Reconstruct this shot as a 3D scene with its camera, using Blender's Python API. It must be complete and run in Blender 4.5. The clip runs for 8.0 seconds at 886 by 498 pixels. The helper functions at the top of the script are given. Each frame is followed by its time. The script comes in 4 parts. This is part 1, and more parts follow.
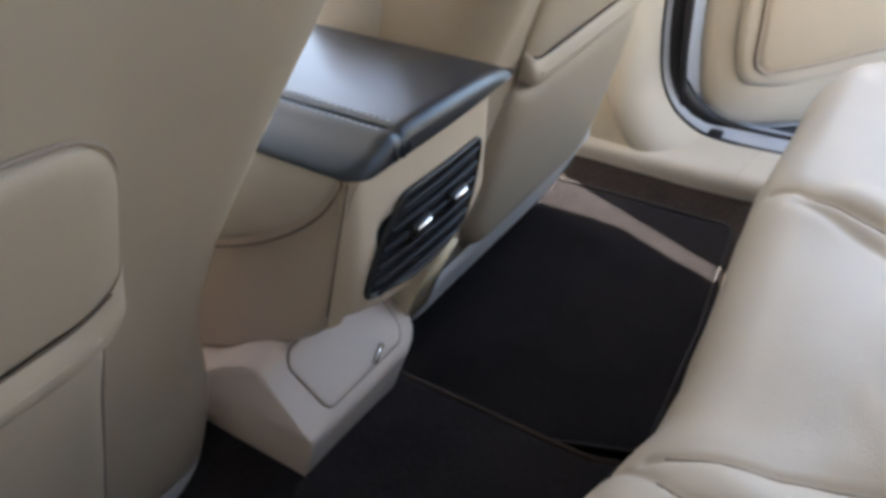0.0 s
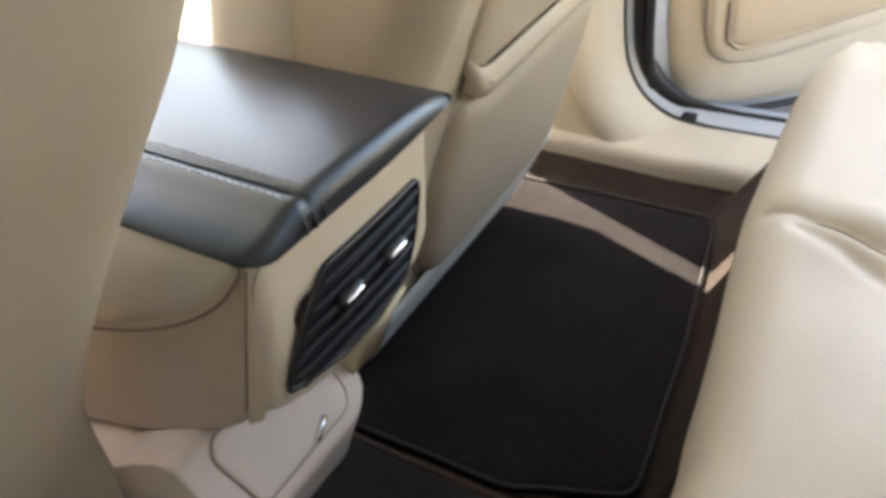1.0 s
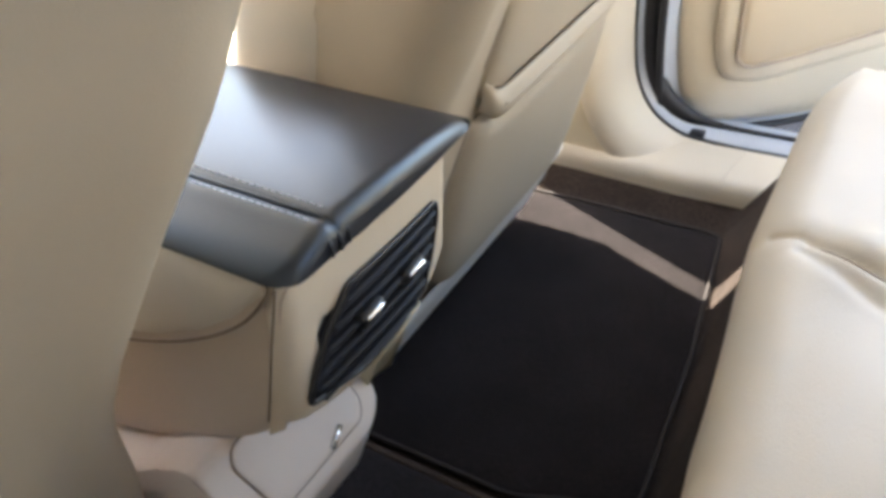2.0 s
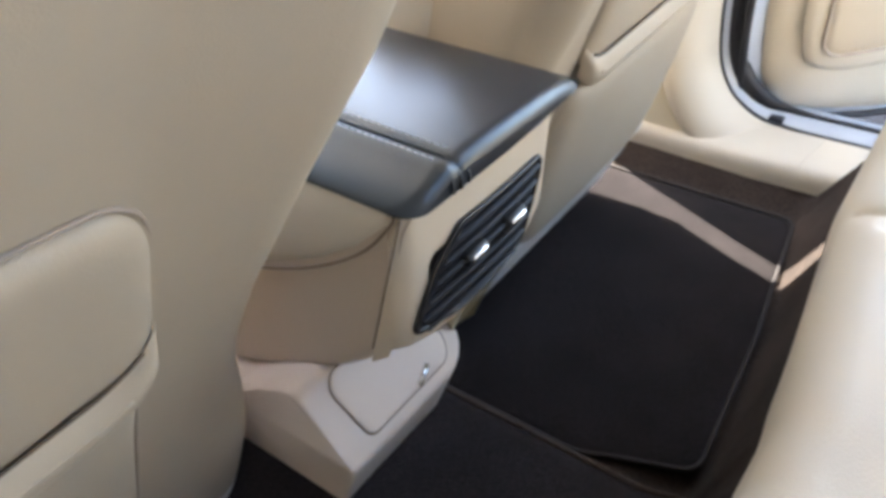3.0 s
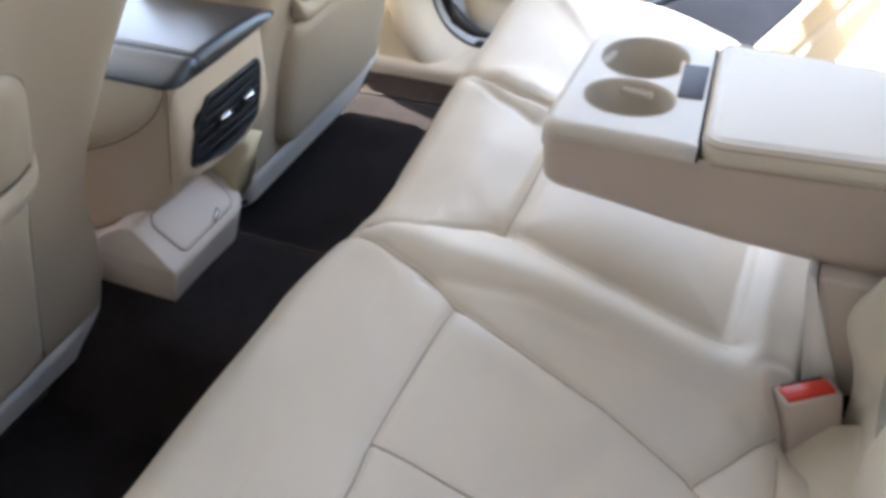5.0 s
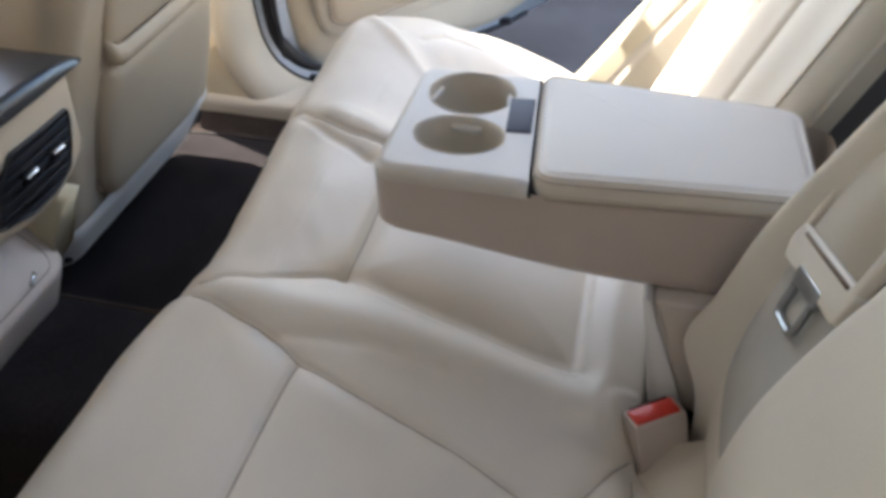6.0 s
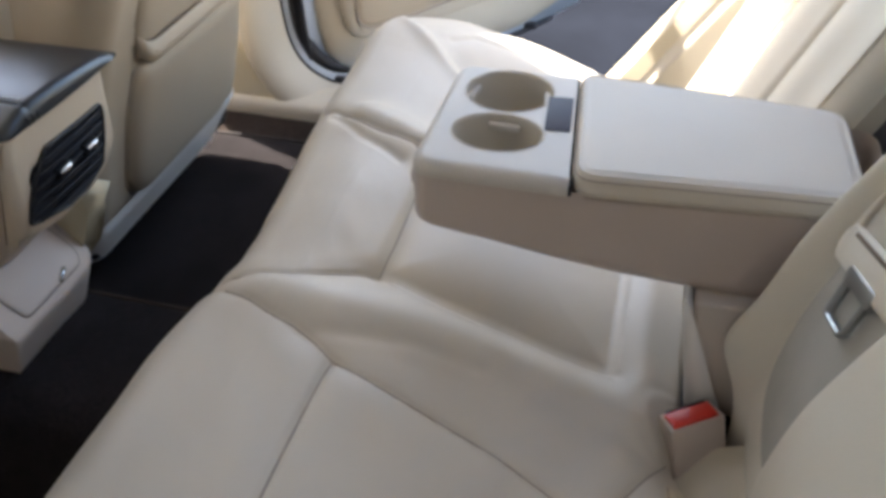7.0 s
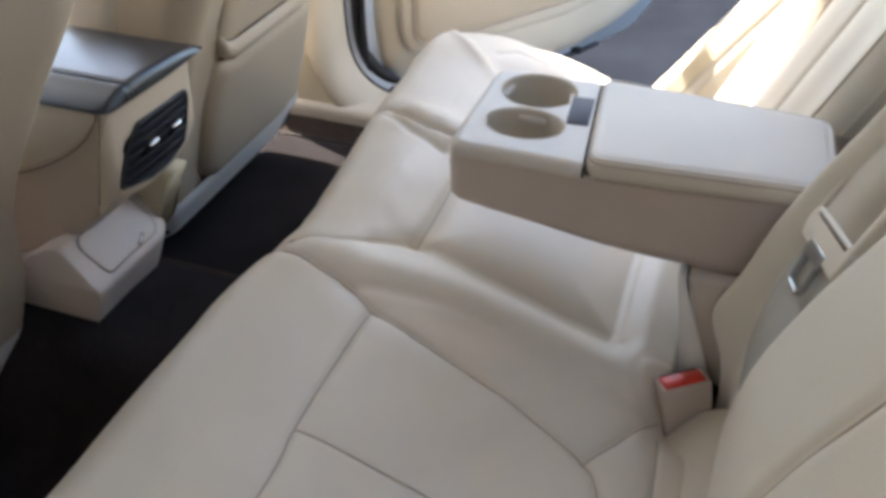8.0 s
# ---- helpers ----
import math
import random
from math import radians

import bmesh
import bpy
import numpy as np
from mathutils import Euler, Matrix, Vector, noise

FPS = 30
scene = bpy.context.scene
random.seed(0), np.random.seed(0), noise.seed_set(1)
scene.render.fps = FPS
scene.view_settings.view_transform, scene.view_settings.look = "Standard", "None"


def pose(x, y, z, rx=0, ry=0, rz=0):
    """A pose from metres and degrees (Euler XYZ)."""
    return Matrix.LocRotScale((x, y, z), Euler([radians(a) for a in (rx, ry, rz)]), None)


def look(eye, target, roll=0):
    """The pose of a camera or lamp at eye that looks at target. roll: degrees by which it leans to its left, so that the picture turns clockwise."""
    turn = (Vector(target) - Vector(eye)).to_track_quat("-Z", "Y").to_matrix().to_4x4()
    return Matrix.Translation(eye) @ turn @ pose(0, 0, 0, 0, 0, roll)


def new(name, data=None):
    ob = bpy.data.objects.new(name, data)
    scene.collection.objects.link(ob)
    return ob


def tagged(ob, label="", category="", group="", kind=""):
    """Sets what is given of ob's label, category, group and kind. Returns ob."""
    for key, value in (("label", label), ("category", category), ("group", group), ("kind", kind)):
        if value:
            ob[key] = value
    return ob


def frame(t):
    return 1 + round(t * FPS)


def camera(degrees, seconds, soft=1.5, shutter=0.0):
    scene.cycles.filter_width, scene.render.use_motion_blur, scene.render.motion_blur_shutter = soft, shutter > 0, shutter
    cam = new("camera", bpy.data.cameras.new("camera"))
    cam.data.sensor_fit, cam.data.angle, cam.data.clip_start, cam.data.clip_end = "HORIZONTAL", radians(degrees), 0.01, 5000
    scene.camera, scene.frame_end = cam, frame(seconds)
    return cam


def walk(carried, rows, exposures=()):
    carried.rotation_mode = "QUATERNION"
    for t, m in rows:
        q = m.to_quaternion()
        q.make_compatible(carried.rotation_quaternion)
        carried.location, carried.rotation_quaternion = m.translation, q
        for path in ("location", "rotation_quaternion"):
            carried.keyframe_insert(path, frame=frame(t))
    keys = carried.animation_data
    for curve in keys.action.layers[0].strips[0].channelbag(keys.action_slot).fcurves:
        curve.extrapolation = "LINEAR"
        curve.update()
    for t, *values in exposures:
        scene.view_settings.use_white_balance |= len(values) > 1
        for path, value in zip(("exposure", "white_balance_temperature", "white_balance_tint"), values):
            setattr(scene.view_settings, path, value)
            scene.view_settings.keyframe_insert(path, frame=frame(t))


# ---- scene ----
cam = camera(55.9, 8.0, soft=4.0)
PATH = [
    (0, (0.325, -0.427, 0.753), (-0.633, 0.867, -0.433), -3.6),
    (0.5, (0.29, -0.324, 0.722), (-0.592, 0.956, -0.537), -4.5),
    (1, (0.277, -0.308, 0.735), (-0.615, 0.978, -0.511), -6.6),
    (1.2, (0.278, -0.3, 0.74), (-0.621, 0.983, -0.504), -6.2),
    (2.3, (0.273, -0.337, 0.76), (-0.632, 0.944, -0.481), -5.6),
    (2.5, (0.261, -0.351, 0.745), (-0.686, 0.868, -0.526), -7.1),
    (3, (0.269, -0.378, 0.766), (-0.711, 0.818, -0.503), -4.5),
    (3.5, (0.341, -0.441, 0.782), (-0.591, 0.824, -0.455), -2.7),
    (4, (0.486, -0.618, 0.811), (-0.559, 0.593, -0.39), -4.6),
    (4.5, (0.607, -0.669, 0.883), (-0.367, 0.545, -0.372), -9.4),
    (5, (0.617, -0.664, 0.908), (-0.083, 0.67, -0.408), -5.0),
    (5.2, (0.618, -0.657, 0.91), (0.042, 0.733, -0.408), -2.9),
    (6.3, (0.622, -0.622, 0.901), (0.243, 0.862, -0.385), -1.0),
    (6.5, (0.612, -0.625, 0.897), (0.23, 0.859, -0.388), -0.4),
    (7, (0.601, -0.632, 0.896), (0.178, 0.85, -0.378), -1.1),
    (7.5, (0.606, -0.677, 0.9), (0.111, 0.799, -0.355), -2.1),
    (8, (0.654, -0.748, 0.924), (0.112, 0.742, -0.295), -0.3),
]
EXPOSURES = [(0.0, 2.49, 6500, 10), (1.0, 2.88, 7380, 8), (2.5, 3.03, 6730, 9), (3.2, 3.27, 6600, 9), (4.0, 3.25, 6480, 10), (5.0, 2.89, 6460, 10), (6.5, 2.28, 6560, 10), (8.0, 2.40, 6590, 10)]
walk(cam, [(t, look(eye, target, roll)) for t, eye, target, roll in PATH], EXPOSURES)

# ---- light ----
SUN_AZ = Vector((-0.92, 0.39, 0)).normalized()
SUN_EL = radians(50)
to_sun = Vector((SUN_AZ.x * math.cos(SUN_EL), SUN_AZ.y * math.cos(SUN_EL), math.sin(SUN_EL)))
world = bpy.data.worlds.new("sky")
scene.world = world
world.use_nodes = True
wn = world.node_tree.nodes
sky = wn.new("ShaderNodeTexSky")
sky.sky_type = "NISHITA"
sky.sun_disc = False
sky.sun_elevation = SUN_EL
sky.sun_rotation = math.atan2(to_sun.x, to_sun.y)
sky.dust_density = 1.6
wn["Background"].inputs["Strength"].default_value = 0.145
world.node_tree.links.new(sky.outputs[0], wn["Background"].inputs["Color"])
sun = new("sun", bpy.data.lights.new("sun", "SUN"))
sun.data.energy = 5.0
sun.data.angle = radians(0.53)
sun.data.color = (1.0, 0.95, 0.87)
sun.matrix_world = look(to_sun * 10, (0, 0, 0))

# Added fill lamp in the open doorway; lifts the right of the bench.
door_fill = new("door_fill", bpy.data.lights.new("door_fill", "AREA"))
door_fill.data.shape = "RECTANGLE"
door_fill.data.size, door_fill.data.size_y = 0.75, 0.42
door_fill.data.energy = 0.36
door_fill.data.color = (0.86, 0.94, 1.0)
door_fill.matrix_world = look((0.28, 0.80, 0.80), (0.28, 0.0, 0.42))


# ---- materials ----
def material(name, color, rough=0.5, metal=0.0, vary=0.08, vscale=6.0, grain=0.0, gscale=400.0, wrinkle=0.0, wscale=14.0, spec=0.5, coat=0.0, tint=None, even=0.07, gloss=None):
    m = bpy.data.materials.new(name)
    m.use_nodes = True
    nt = m.node_tree
    n, l = nt.nodes, nt.links
    b = n["Principled BSDF"]
    b.inputs["Metallic"].default_value = metal
    b.inputs["Specular IOR Level"].default_value = spec
    b.inputs["Coat Weight"].default_value = coat
    if gloss:
        b.inputs["Specular Tint"].default_value = (*gloss, 1)
    b.inputs["Coat Roughness"].default_value = 0.22
    co = n.new("ShaderNodeTexCoord")
    big = n.new("ShaderNodeTexNoise")
    big.inputs["Scale"].default_value = vscale
    big.inputs["Detail"].default_value = 5
    fine = n.new("ShaderNodeTexNoise")
    fine.inputs["Scale"].default_value = gscale
    fine.inputs["Detail"].default_value = 3
    for t in (big, fine):
        l.new(co.outputs["Object"], t.inputs["Vector"])
    mix = n.new("ShaderNodeMix")
    mix.data_type = "RGBA"
    dark = tint or tuple(c * (1 - 2 * vary) for c in color)
    mix.inputs["A"].default_value = (*dark, 1)
    mix.inputs["B"].default_value = (*[min(1, c * (1 + vary)) for c in color], 1)
    ramp = n.new("ShaderNodeMapRange")
    ramp.inputs["From Min"].default_value, ramp.inputs["From Max"].default_value = 0.3, 0.7
    l.new(big.outputs["Fac"], ramp.inputs["Value"])
    l.new(ramp.outputs["Result"], mix.inputs["Factor"])
    l.new(mix.outputs["Result"], b.inputs["Base Color"])
    rr = n.new("ShaderNodeMapRange")
    rr.inputs["To Min"].default_value, rr.inputs["To Max"].default_value = max(0.02, rough - even), min(1, rough + even)
    l.new(fine.outputs["Fac"], rr.inputs["Value"])
    l.new(rr.outputs["Result"], b.inputs["Roughness"])
    last = None
    if wrinkle:
        w = n.new("ShaderNodeTexNoise")
        w.inputs["Scale"].default_value = wscale
        w.inputs["Detail"].default_value = 4
        w.inputs["Distortion"].default_value = 0.6
        l.new(co.outputs["Object"], w.inputs["Vector"])
        bw = n.new("ShaderNodeBump")
        bw.inputs["Strength"].default_value = wrinkle
        bw.inputs["Distance"].default_value = 0.004
        l.new(w.outputs["Fac"], bw.inputs["Height"])
        last = bw
    if grain:
        v = n.new("ShaderNodeTexVoronoi")
        v.inputs["Scale"].default_value = gscale
        l.new(co.outputs["Object"], v.inputs["Vector"])
        bg = n.new("ShaderNodeBump")
        bg.inputs["Strength"].default_value = grain
        bg.inputs["Distance"].default_value = 0.0006
        l.new(v.outputs["Distance"], bg.inputs["Height"])
        if last:
            l.new(last.outputs["Normal"], bg.inputs["Normal"])
        last = bg
    if last:
        l.new(last.outputs["Normal"], b.inputs["Normal"])
    return m


def carpet_material(name, color, dark, scale=260.0, bump=0.9):
    m = material(name, color, 0.95, vary=0.15, vscale=9, spec=0.05, tint=dark)
    nt = m.node_tree
    n, l = nt.nodes, nt.links
    b = n["Principled BSDF"]
    b.inputs["Sheen Weight"].default_value = 0.04
    b.inputs["Sheen Roughness"].default_value = 0.6
    co = n.new("ShaderNodeTexCoord")
    f = n.new("ShaderNodeTexNoise")
    f.inputs["Scale"].default_value = scale
    f.inputs["Detail"].default_value = 4
    f.inputs["Roughness"].default_value = 0.75
    l.new(co.outputs["Object"], f.inputs["Vector"])
    bump_node = n.new("ShaderNodeBump")
    bump_node.inputs["Strength"].default_value = bump
    bump_node.inputs["Distance"].default_value = 0.004
    l.new(f.outputs["Fac"], bump_node.inputs["Height"])
    l.new(bump_node.outputs["Normal"], b.inputs["Normal"])
    old = b.inputs["Base Color"].links[0].from_socket
    mul = n.new("ShaderNodeMix")
    mul.data_type = "RGBA"
    mul.blend_type = "MULTIPLY"
    mul.inputs["Factor"].default_value = 0.8
    rng = n.new("ShaderNodeMapRange")
    rng.inputs["From Min"].default_value, rng.inputs["From Max"].default_value = 0.3, 0.7
    rng.inputs["To Min"].default_value, rng.inputs["To Max"].default_value = 0.30, 1.55
    l.new(f.outputs["Fac"], rng.inputs["Value"])
    l.new(old, mul.inputs["A"])
    l.new(rng.outputs["Result"], mul.inputs["B"])
    l.new(mul.outputs["Result"], b.inputs["Base Color"])
    return m


LEATHER = material("cream_leather", (0.655, 0.592, 0.497), 0.44, vary=0.03, vscale=5, grain=0.25, gscale=650, wrinkle=0.16, wscale=11, even=0.04)
LEATHER_BACK = material("cream_leather_back", (0.645, 0.592, 0.495), 0.44, vary=0.03, vscale=5, grain=0.25, gscale=650, wrinkle=0.14, wscale=9, even=0.04)
SEATBACK = material("beige_vinyl", (0.500, 0.422, 0.318), 0.5, vary=0.04, vscale=4, grain=0.14, gscale=700, wrinkle=0.07, wscale=8)
TRIM = material("cream_plastic", (0.68, 0.59, 0.44), 0.45, vary=0.03, vscale=7, grain=0.4, gscale=900)
TRIM_PALE = material("pale_cream_plastic", (0.61, 0.552, 0.458), 0.45, vary=0.03, vscale=7, grain=0.35, gscale=900)
FABRIC = material("grey_belt_webbing", (0.43, 0.41, 0.365), 0.8, vary=0.04, vscale=20, grain=0.8, gscale=900, spec=0.2)
# Blue of the reflected sky is put into this leather's specular tint.
BLACK_LEATHER = material("black_leather", (0.018, 0.021, 0.030), 0.35, vary=0.08, vscale=7, grain=0.10, gscale=800, wrinkle=0.05, wscale=7, spec=1.0, coat=0.08, even=0.03, gloss=(0.80, 0.91, 1.0))
BLACK_PLASTIC = material("black_plastic", (0.02, 0.02, 0.022), 0.35, vary=0.1, grain=0.2, gscale=900)
DARK_CAVITY = material("dark_cavity_cloth", (0.03, 0.03, 0.035), 0.9, vary=0.15, grain=0.5, gscale=500, spec=0.1)
RUBBER = material("black_rubber", (0.018, 0.019, 0.026), 0.5, vary=0.1, vscale=15)
CHROME = material("satin_chrome", (0.8, 0.8, 0.8), 0.18, metal=1.0, vary=0.03)
THREAD = material("pale_thread", (0.42, 0.43, 0.46), 0.7, vary=0.05, vscale=40)
STITCH = material("cream_thread", (0.57, 0.51, 0.435), 0.7, vary=0.05, vscale=40)
SEAM = material("seam_shadow_thread", (0.42, 0.35, 0.285), 0.7, vary=0.06, vscale=30)
RECESS_GREY = material("grey_recess_side", (0.13, 0.125, 0.13), 0.9, vary=0.08, vscale=8, grain=0.5, gscale=500, spec=0.1)
RECESS = material("recess_leather", (0.56, 0.49, 0.42), 0.5, vary=0.03, vscale=6, grain=0.3, gscale=650, wrinkle=0.1)
STRIP = material("pale_strip_plastic", (0.78, 0.76, 0.73), 0.4, vary=0.03, vscale=8, grain=0.2, gscale=700)
RED = material("red_plastic", (0.62, 0.035, 0.02), 0.35, vary=0.05, vscale=30)
GREY_TAB = material("slate_plastic", (0.080, 0.082, 0.108), 0.6, vary=0.06, vscale=20, spec=0.3)
PAINT = material("silver_blue_paint", (0.46, 0.52, 0.62), 0.38, metal=0.0, vary=0.03, vscale=12, coat=0.25)
HEADLINER = material("headliner_cloth", (0.68, 0.63, 0.55), 0.9, vary=0.03, grain=0.4, gscale=500, spec=0.2)
CARPET = carpet_material("brown_carpet", (0.068, 0.050, 0.042), (0.038, 0.0285, 0.0240))
MAT = carpet_material("dark_mat_pile", (0.0255, 0.0203, 0.0207), (0.0165, 0.0132, 0.0135), 320, 0.9)
BINDING = carpet_material("brown_binding", (0.085, 0.062, 0.050), (0.05, 0.036, 0.03), 500, 0.5)
RENDERED_WALL = material("brown_render", (0.10, 0.088, 0.08), 0.9, vary=0.12, vscale=3, grain=0.6, gscale=120, spec=0.2)
ASPHALT = material("asphalt", (0.0125, 0.014, 0.019), 0.9, vary=0.2, vscale=3, grain=1.0, gscale=160, spec=0.05)


# ---- mesh helpers ----
def smooth(bm):
    for fc in bm.faces:
        fc.smooth = True
    return bm


def part(name, bm, mat, parent=None, label=""):
    bmesh.ops.recalc_face_normals(bm, faces=bm.faces)
    me = bpy.data.meshes.new(name)
    bm.to_mesh(me)
    bm.free()
    me.materials.append(mat)
    ob = new(name, me)
    if parent is not None:
        ob.parent = parent
    if label:
        ob["label"] = label
    return ob


def thing(name, label, category, at=(0, 0, 0), group="", kind=""):
    ob = new(name)
    ob.empty_display_size = 0.05
    ob.location = at
    return tagged(ob, label, category, group, kind)


def own(parent, *obs):
    """Parts built in world places go under a thing that stands elsewhere."""
    for o in obs:
        o.parent = parent
        o.matrix_parent_inverse = Matrix.Translation(-parent.location)


def place_on(parent, *obs):
    """Sub-parts go under a part whose own frame is the world's."""
    for o in obs:
        o.parent = parent


def sheet(fn, nu, nv, closed_u=False):
    bm = bmesh.new()
    vs = [[bm.verts.new(fn(i / (nu if closed_u else nu - 1), j / (nv - 1))) for i in range(nu)] for j in range(nv)]
    for j in range(nv - 1):
        for i in range(nu if closed_u else nu - 1):
            k = (i + 1) % nu
            bm.faces.new((vs[j][i], vs[j][k], vs[j + 1][k], vs[j + 1][i]))
    return smooth(bm)


def rbox(c, s, r=0.004, seg=2, turn=(0, 0, 0), taper=None):
    """A box with rounded edges. taper: how far the top is drawn in, in x and y."""
    bm = bmesh.new()
    bmesh.ops.create_cube(bm, size=1)
    for v in bm.verts:
        up = v.co.z > 0
        v.co = Vector((v.co.x * s[0], v.co.y * s[1], v.co.z * s[2]))
        if taper and up:
            v.co.x *= taper[0]
            v.co.y *= taper[1]
    if r:
        bmesh.ops.bevel(bm, geom=list(bm.edges), offset=r, segments=seg, profile=0.5, affect="EDGES")
    bmesh.ops.transform(bm, matrix=pose(*c, *turn), verts=bm.verts)
    return smooth(bm)


def tube(pts, r, n=8, caps=True, flat=1.0):
    bm = bmesh.new()
    pts = [Vector(p) for p in pts]
    rings = []
    side = None
    for i, p in enumerate(pts):
        d = (pts[min(i + 1, len(pts) - 1)] - pts[max(i - 1, 0)]).normalized()
        if side is None:
            side = d.orthogonal().normalized()
        side = (side - d * side.dot(d)).normalized()
        up = d.cross(side)
        rad = r[i] if isinstance(r, (list, tuple)) else r
        rings.append([bm.verts.new(p + side * math.cos(2 * math.pi * k / n) * rad + up * math.sin(2 * math.pi * k / n) * rad * flat) for k in range(n)])
    for a, b in zip(rings, rings[1:]):
        for k in range(n):
            bm.faces.new((a[k], a[(k + 1) % n], b[(k + 1) % n], b[k]))
    if caps:
        bm.faces.new(rings[0])
        bm.faces.new(rings[-1])
    return smooth(bm)


def curve(pts, n=8):
    """Catmull-Rom through points of any size."""
    pts = [Vector(p) for p in pts]
    out = []
    for i in range(len(pts) - 1):
        p0, p1, p2, p3 = pts[max(i - 1, 0)], pts[i], pts[i + 1], pts[min(i + 2, len(pts) - 1)]
        for k in range(n):
            t = k / n
            out.append(0.5 * (2 * p1 + (p2 - p0) * t + (2 * p0 - 5 * p1 + 4 * p2 - p3) * t * t + (3 * p1 - p0 - 3 * p2 + p3) * t**3))
    out.append(pts[-1])
    return out


def rrect(w, h, r, n=8):
    out = []
    for cx, cy, a in ((w / 2 - r, h / 2 - r, 0), (-w / 2 + r, h / 2 - r, 90), (-w / 2 + r, -h / 2 + r, 180), (w / 2 - r, -h / 2 + r, 270)):
        for k in range(n + 1):
            t = radians(a + 90 * k / n)
            out.append((cx + r * math.cos(t), cy + r * math.sin(t)))
    return out


def offset(poly, d):
    """A closed outline drawn in by d along its normals."""
    area = sum(p[0] * q[1] - q[0] * p[1] for p, q in zip(poly, poly[1:] + poly[:1]))
    sg = 1 if area > 0 else -1
    out = []
    for i, p in enumerate(poly):
        a, b = poly[i - 1], poly[(i + 1) % len(poly)]
        dx, dy = b[0] - a[0], b[1] - a[1]
        n = math.hypot(dx, dy) or 1.0
        out.append((p[0] - sg * dy / n * d, p[1] + sg * dx / n * d))
    return out


def refine(poly, step):
    out = []
    for i, p in enumerate(poly):
        q = poly[(i + 1) % len(poly)]
        n = max(1, int(math.dist(p, q) / step))
        out += [(p[0] + (q[0] - p[0]) * k / n, p[1] + (q[1] - p[1]) * k / n) for k in range(n)]
    return out


def pad(poly, base, h, sink=0.004, p=6, rings=9, step=0.02):
    """A puffed panel with a rounded rim: poly in the surface's own two measures; base(a, b, off) gives the place off above the surface."""
    poly = refine(poly, step)
    ca, cb = sum(q[0] for q in poly) / len(poly), sum(q[1] for q in poly) / len(poly)
    bm = bmesh.new()
    loops = []
    for k in range(rings + 1):
        s = 1 - (1 - k / rings) ** 2.2
        off = h * (1 - s**p) ** 0.6 if k < rings else -sink
        if k == 0:
            loops.append([bm.verts.new(base(ca, cb, h))])
        else:
            loops.append([bm.verts.new(base(ca + (a - ca) * s, cb + (b - cb) * s, off)) for a, b in poly])
    n = len(poly)
    for i in range(n):
        bm.faces.new((loops[0][0], loops[1][i], loops[1][(i + 1) % n]))
    for a, b in zip(loops[1:], loops[2:]):
        for i in range(n):
            bm.faces.new((a[i], b[i], b[(i + 1) % n], a[(i + 1) % n]))
    return smooth(bm)


def slab(poly, place, depth, bevel=0.0, seg=2):
    """A plate with the outline poly; place(a, b, d) gives a point at depth d (0 or depth)."""
    bm = bmesh.new()
    bot = [bm.verts.new(place(a, b, 0)) for a, b in poly]
    top = [bm.verts.new(place(a, b, depth)) for a, b in poly]
    n = len(poly)
    f1 = bm.faces.new(bot)
    f2 = bm.faces.new(top)
    for i in range(n):
        bm.faces.new((bot[i], bot[(i + 1) % n], top[(i + 1) % n], top[i]))
    if bevel:
        edges = [e for e in bm.edges if f2 in e.link_faces or f1 in e.link_faces]
        bmesh.ops.bevel(bm, geom=edges, offset=bevel, segments=seg, profile=0.5, affect="EDGES")
    return smooth(bm)


def sub(*bms):
    """One bmesh out of several."""
    me = bpy.data.meshes.new("joined")
    out = bmesh.new()
    for b in bms:
        b.to_mesh(me)
        b.free()
        out.from_mesh(me)
    bpy.data.meshes.remove(me)
    return out


def seg_dist(px, py, line):
    best = 9.0
    for (ax, ay), (bx, by) in zip(line, line[1:]):
        dx, dy = bx - ax, by - ay
        t = max(0.0, min(1.0, ((px - ax) * dx + (py - ay) * dy) / (dx * dx + dy * dy)))
        best = min(best, math.hypot(px - ax - t * dx, py - ay - t * dy))
    return best


def lerp_at(table, v):
    """A smooth, monotone curve through the table's points."""
    if v <= table[0][0]:
        return table[0][1]
    n = len(table)
    for i in range(n - 1):
        (a, x), (b, y) = table[i], table[i + 1]
        if v <= b:
            s1 = (y - x) / (b - a)
            s0 = (x - table[i - 1][1]) / (a - table[i - 1][0]) if i > 0 else s1
            s2 = (table[i + 2][1] - y) / (table[i + 2][0] - b) if i + 2 < n else s1
            m0 = 0.0 if s0 * s1 <= 0 else 2 * s0 * s1 / (s0 + s1)
            m1 = 0.0 if s1 * s2 <= 0 else 2 * s1 * s2 / (s1 + s2)
            t, h = (v - a) / (b - a), b - a
            return x * (1 + 2 * t) * (1 - t) ** 2 + m0 * h * t * (1 - t) ** 2 + y * t * t * (3 - 2 * t) + m1 * h * t * t * (t - 1)
    return table[-1][1]


def bell(d, w):
    return math.exp(-(d / w) ** 2)


# ---- structure: ground, floor, sills, pillars, roof ----
def ground_sheet():
    return sheet(lambda u, v: (-300 + 600 * u, -300 + 600 * v, -0.36), 2, 2)


tagged(part("ground", ground_sheet(), ASPHALT), "dark grey asphalt ground beside the car", "ground", kind="structure")

# Unseen wall, added to cut the sky light from the left.
left_light_block = thing("left_light_block", "unseen brown wall added to hold back light from the left", "wall", (0.0, -1.9, -0.36), kind="structure")
own(left_light_block, part("wall_face", rbox((0.0, -2.0, 3.14), (9.0, 0.2, 7.0), 0.01, 1), RENDERED_WALL))

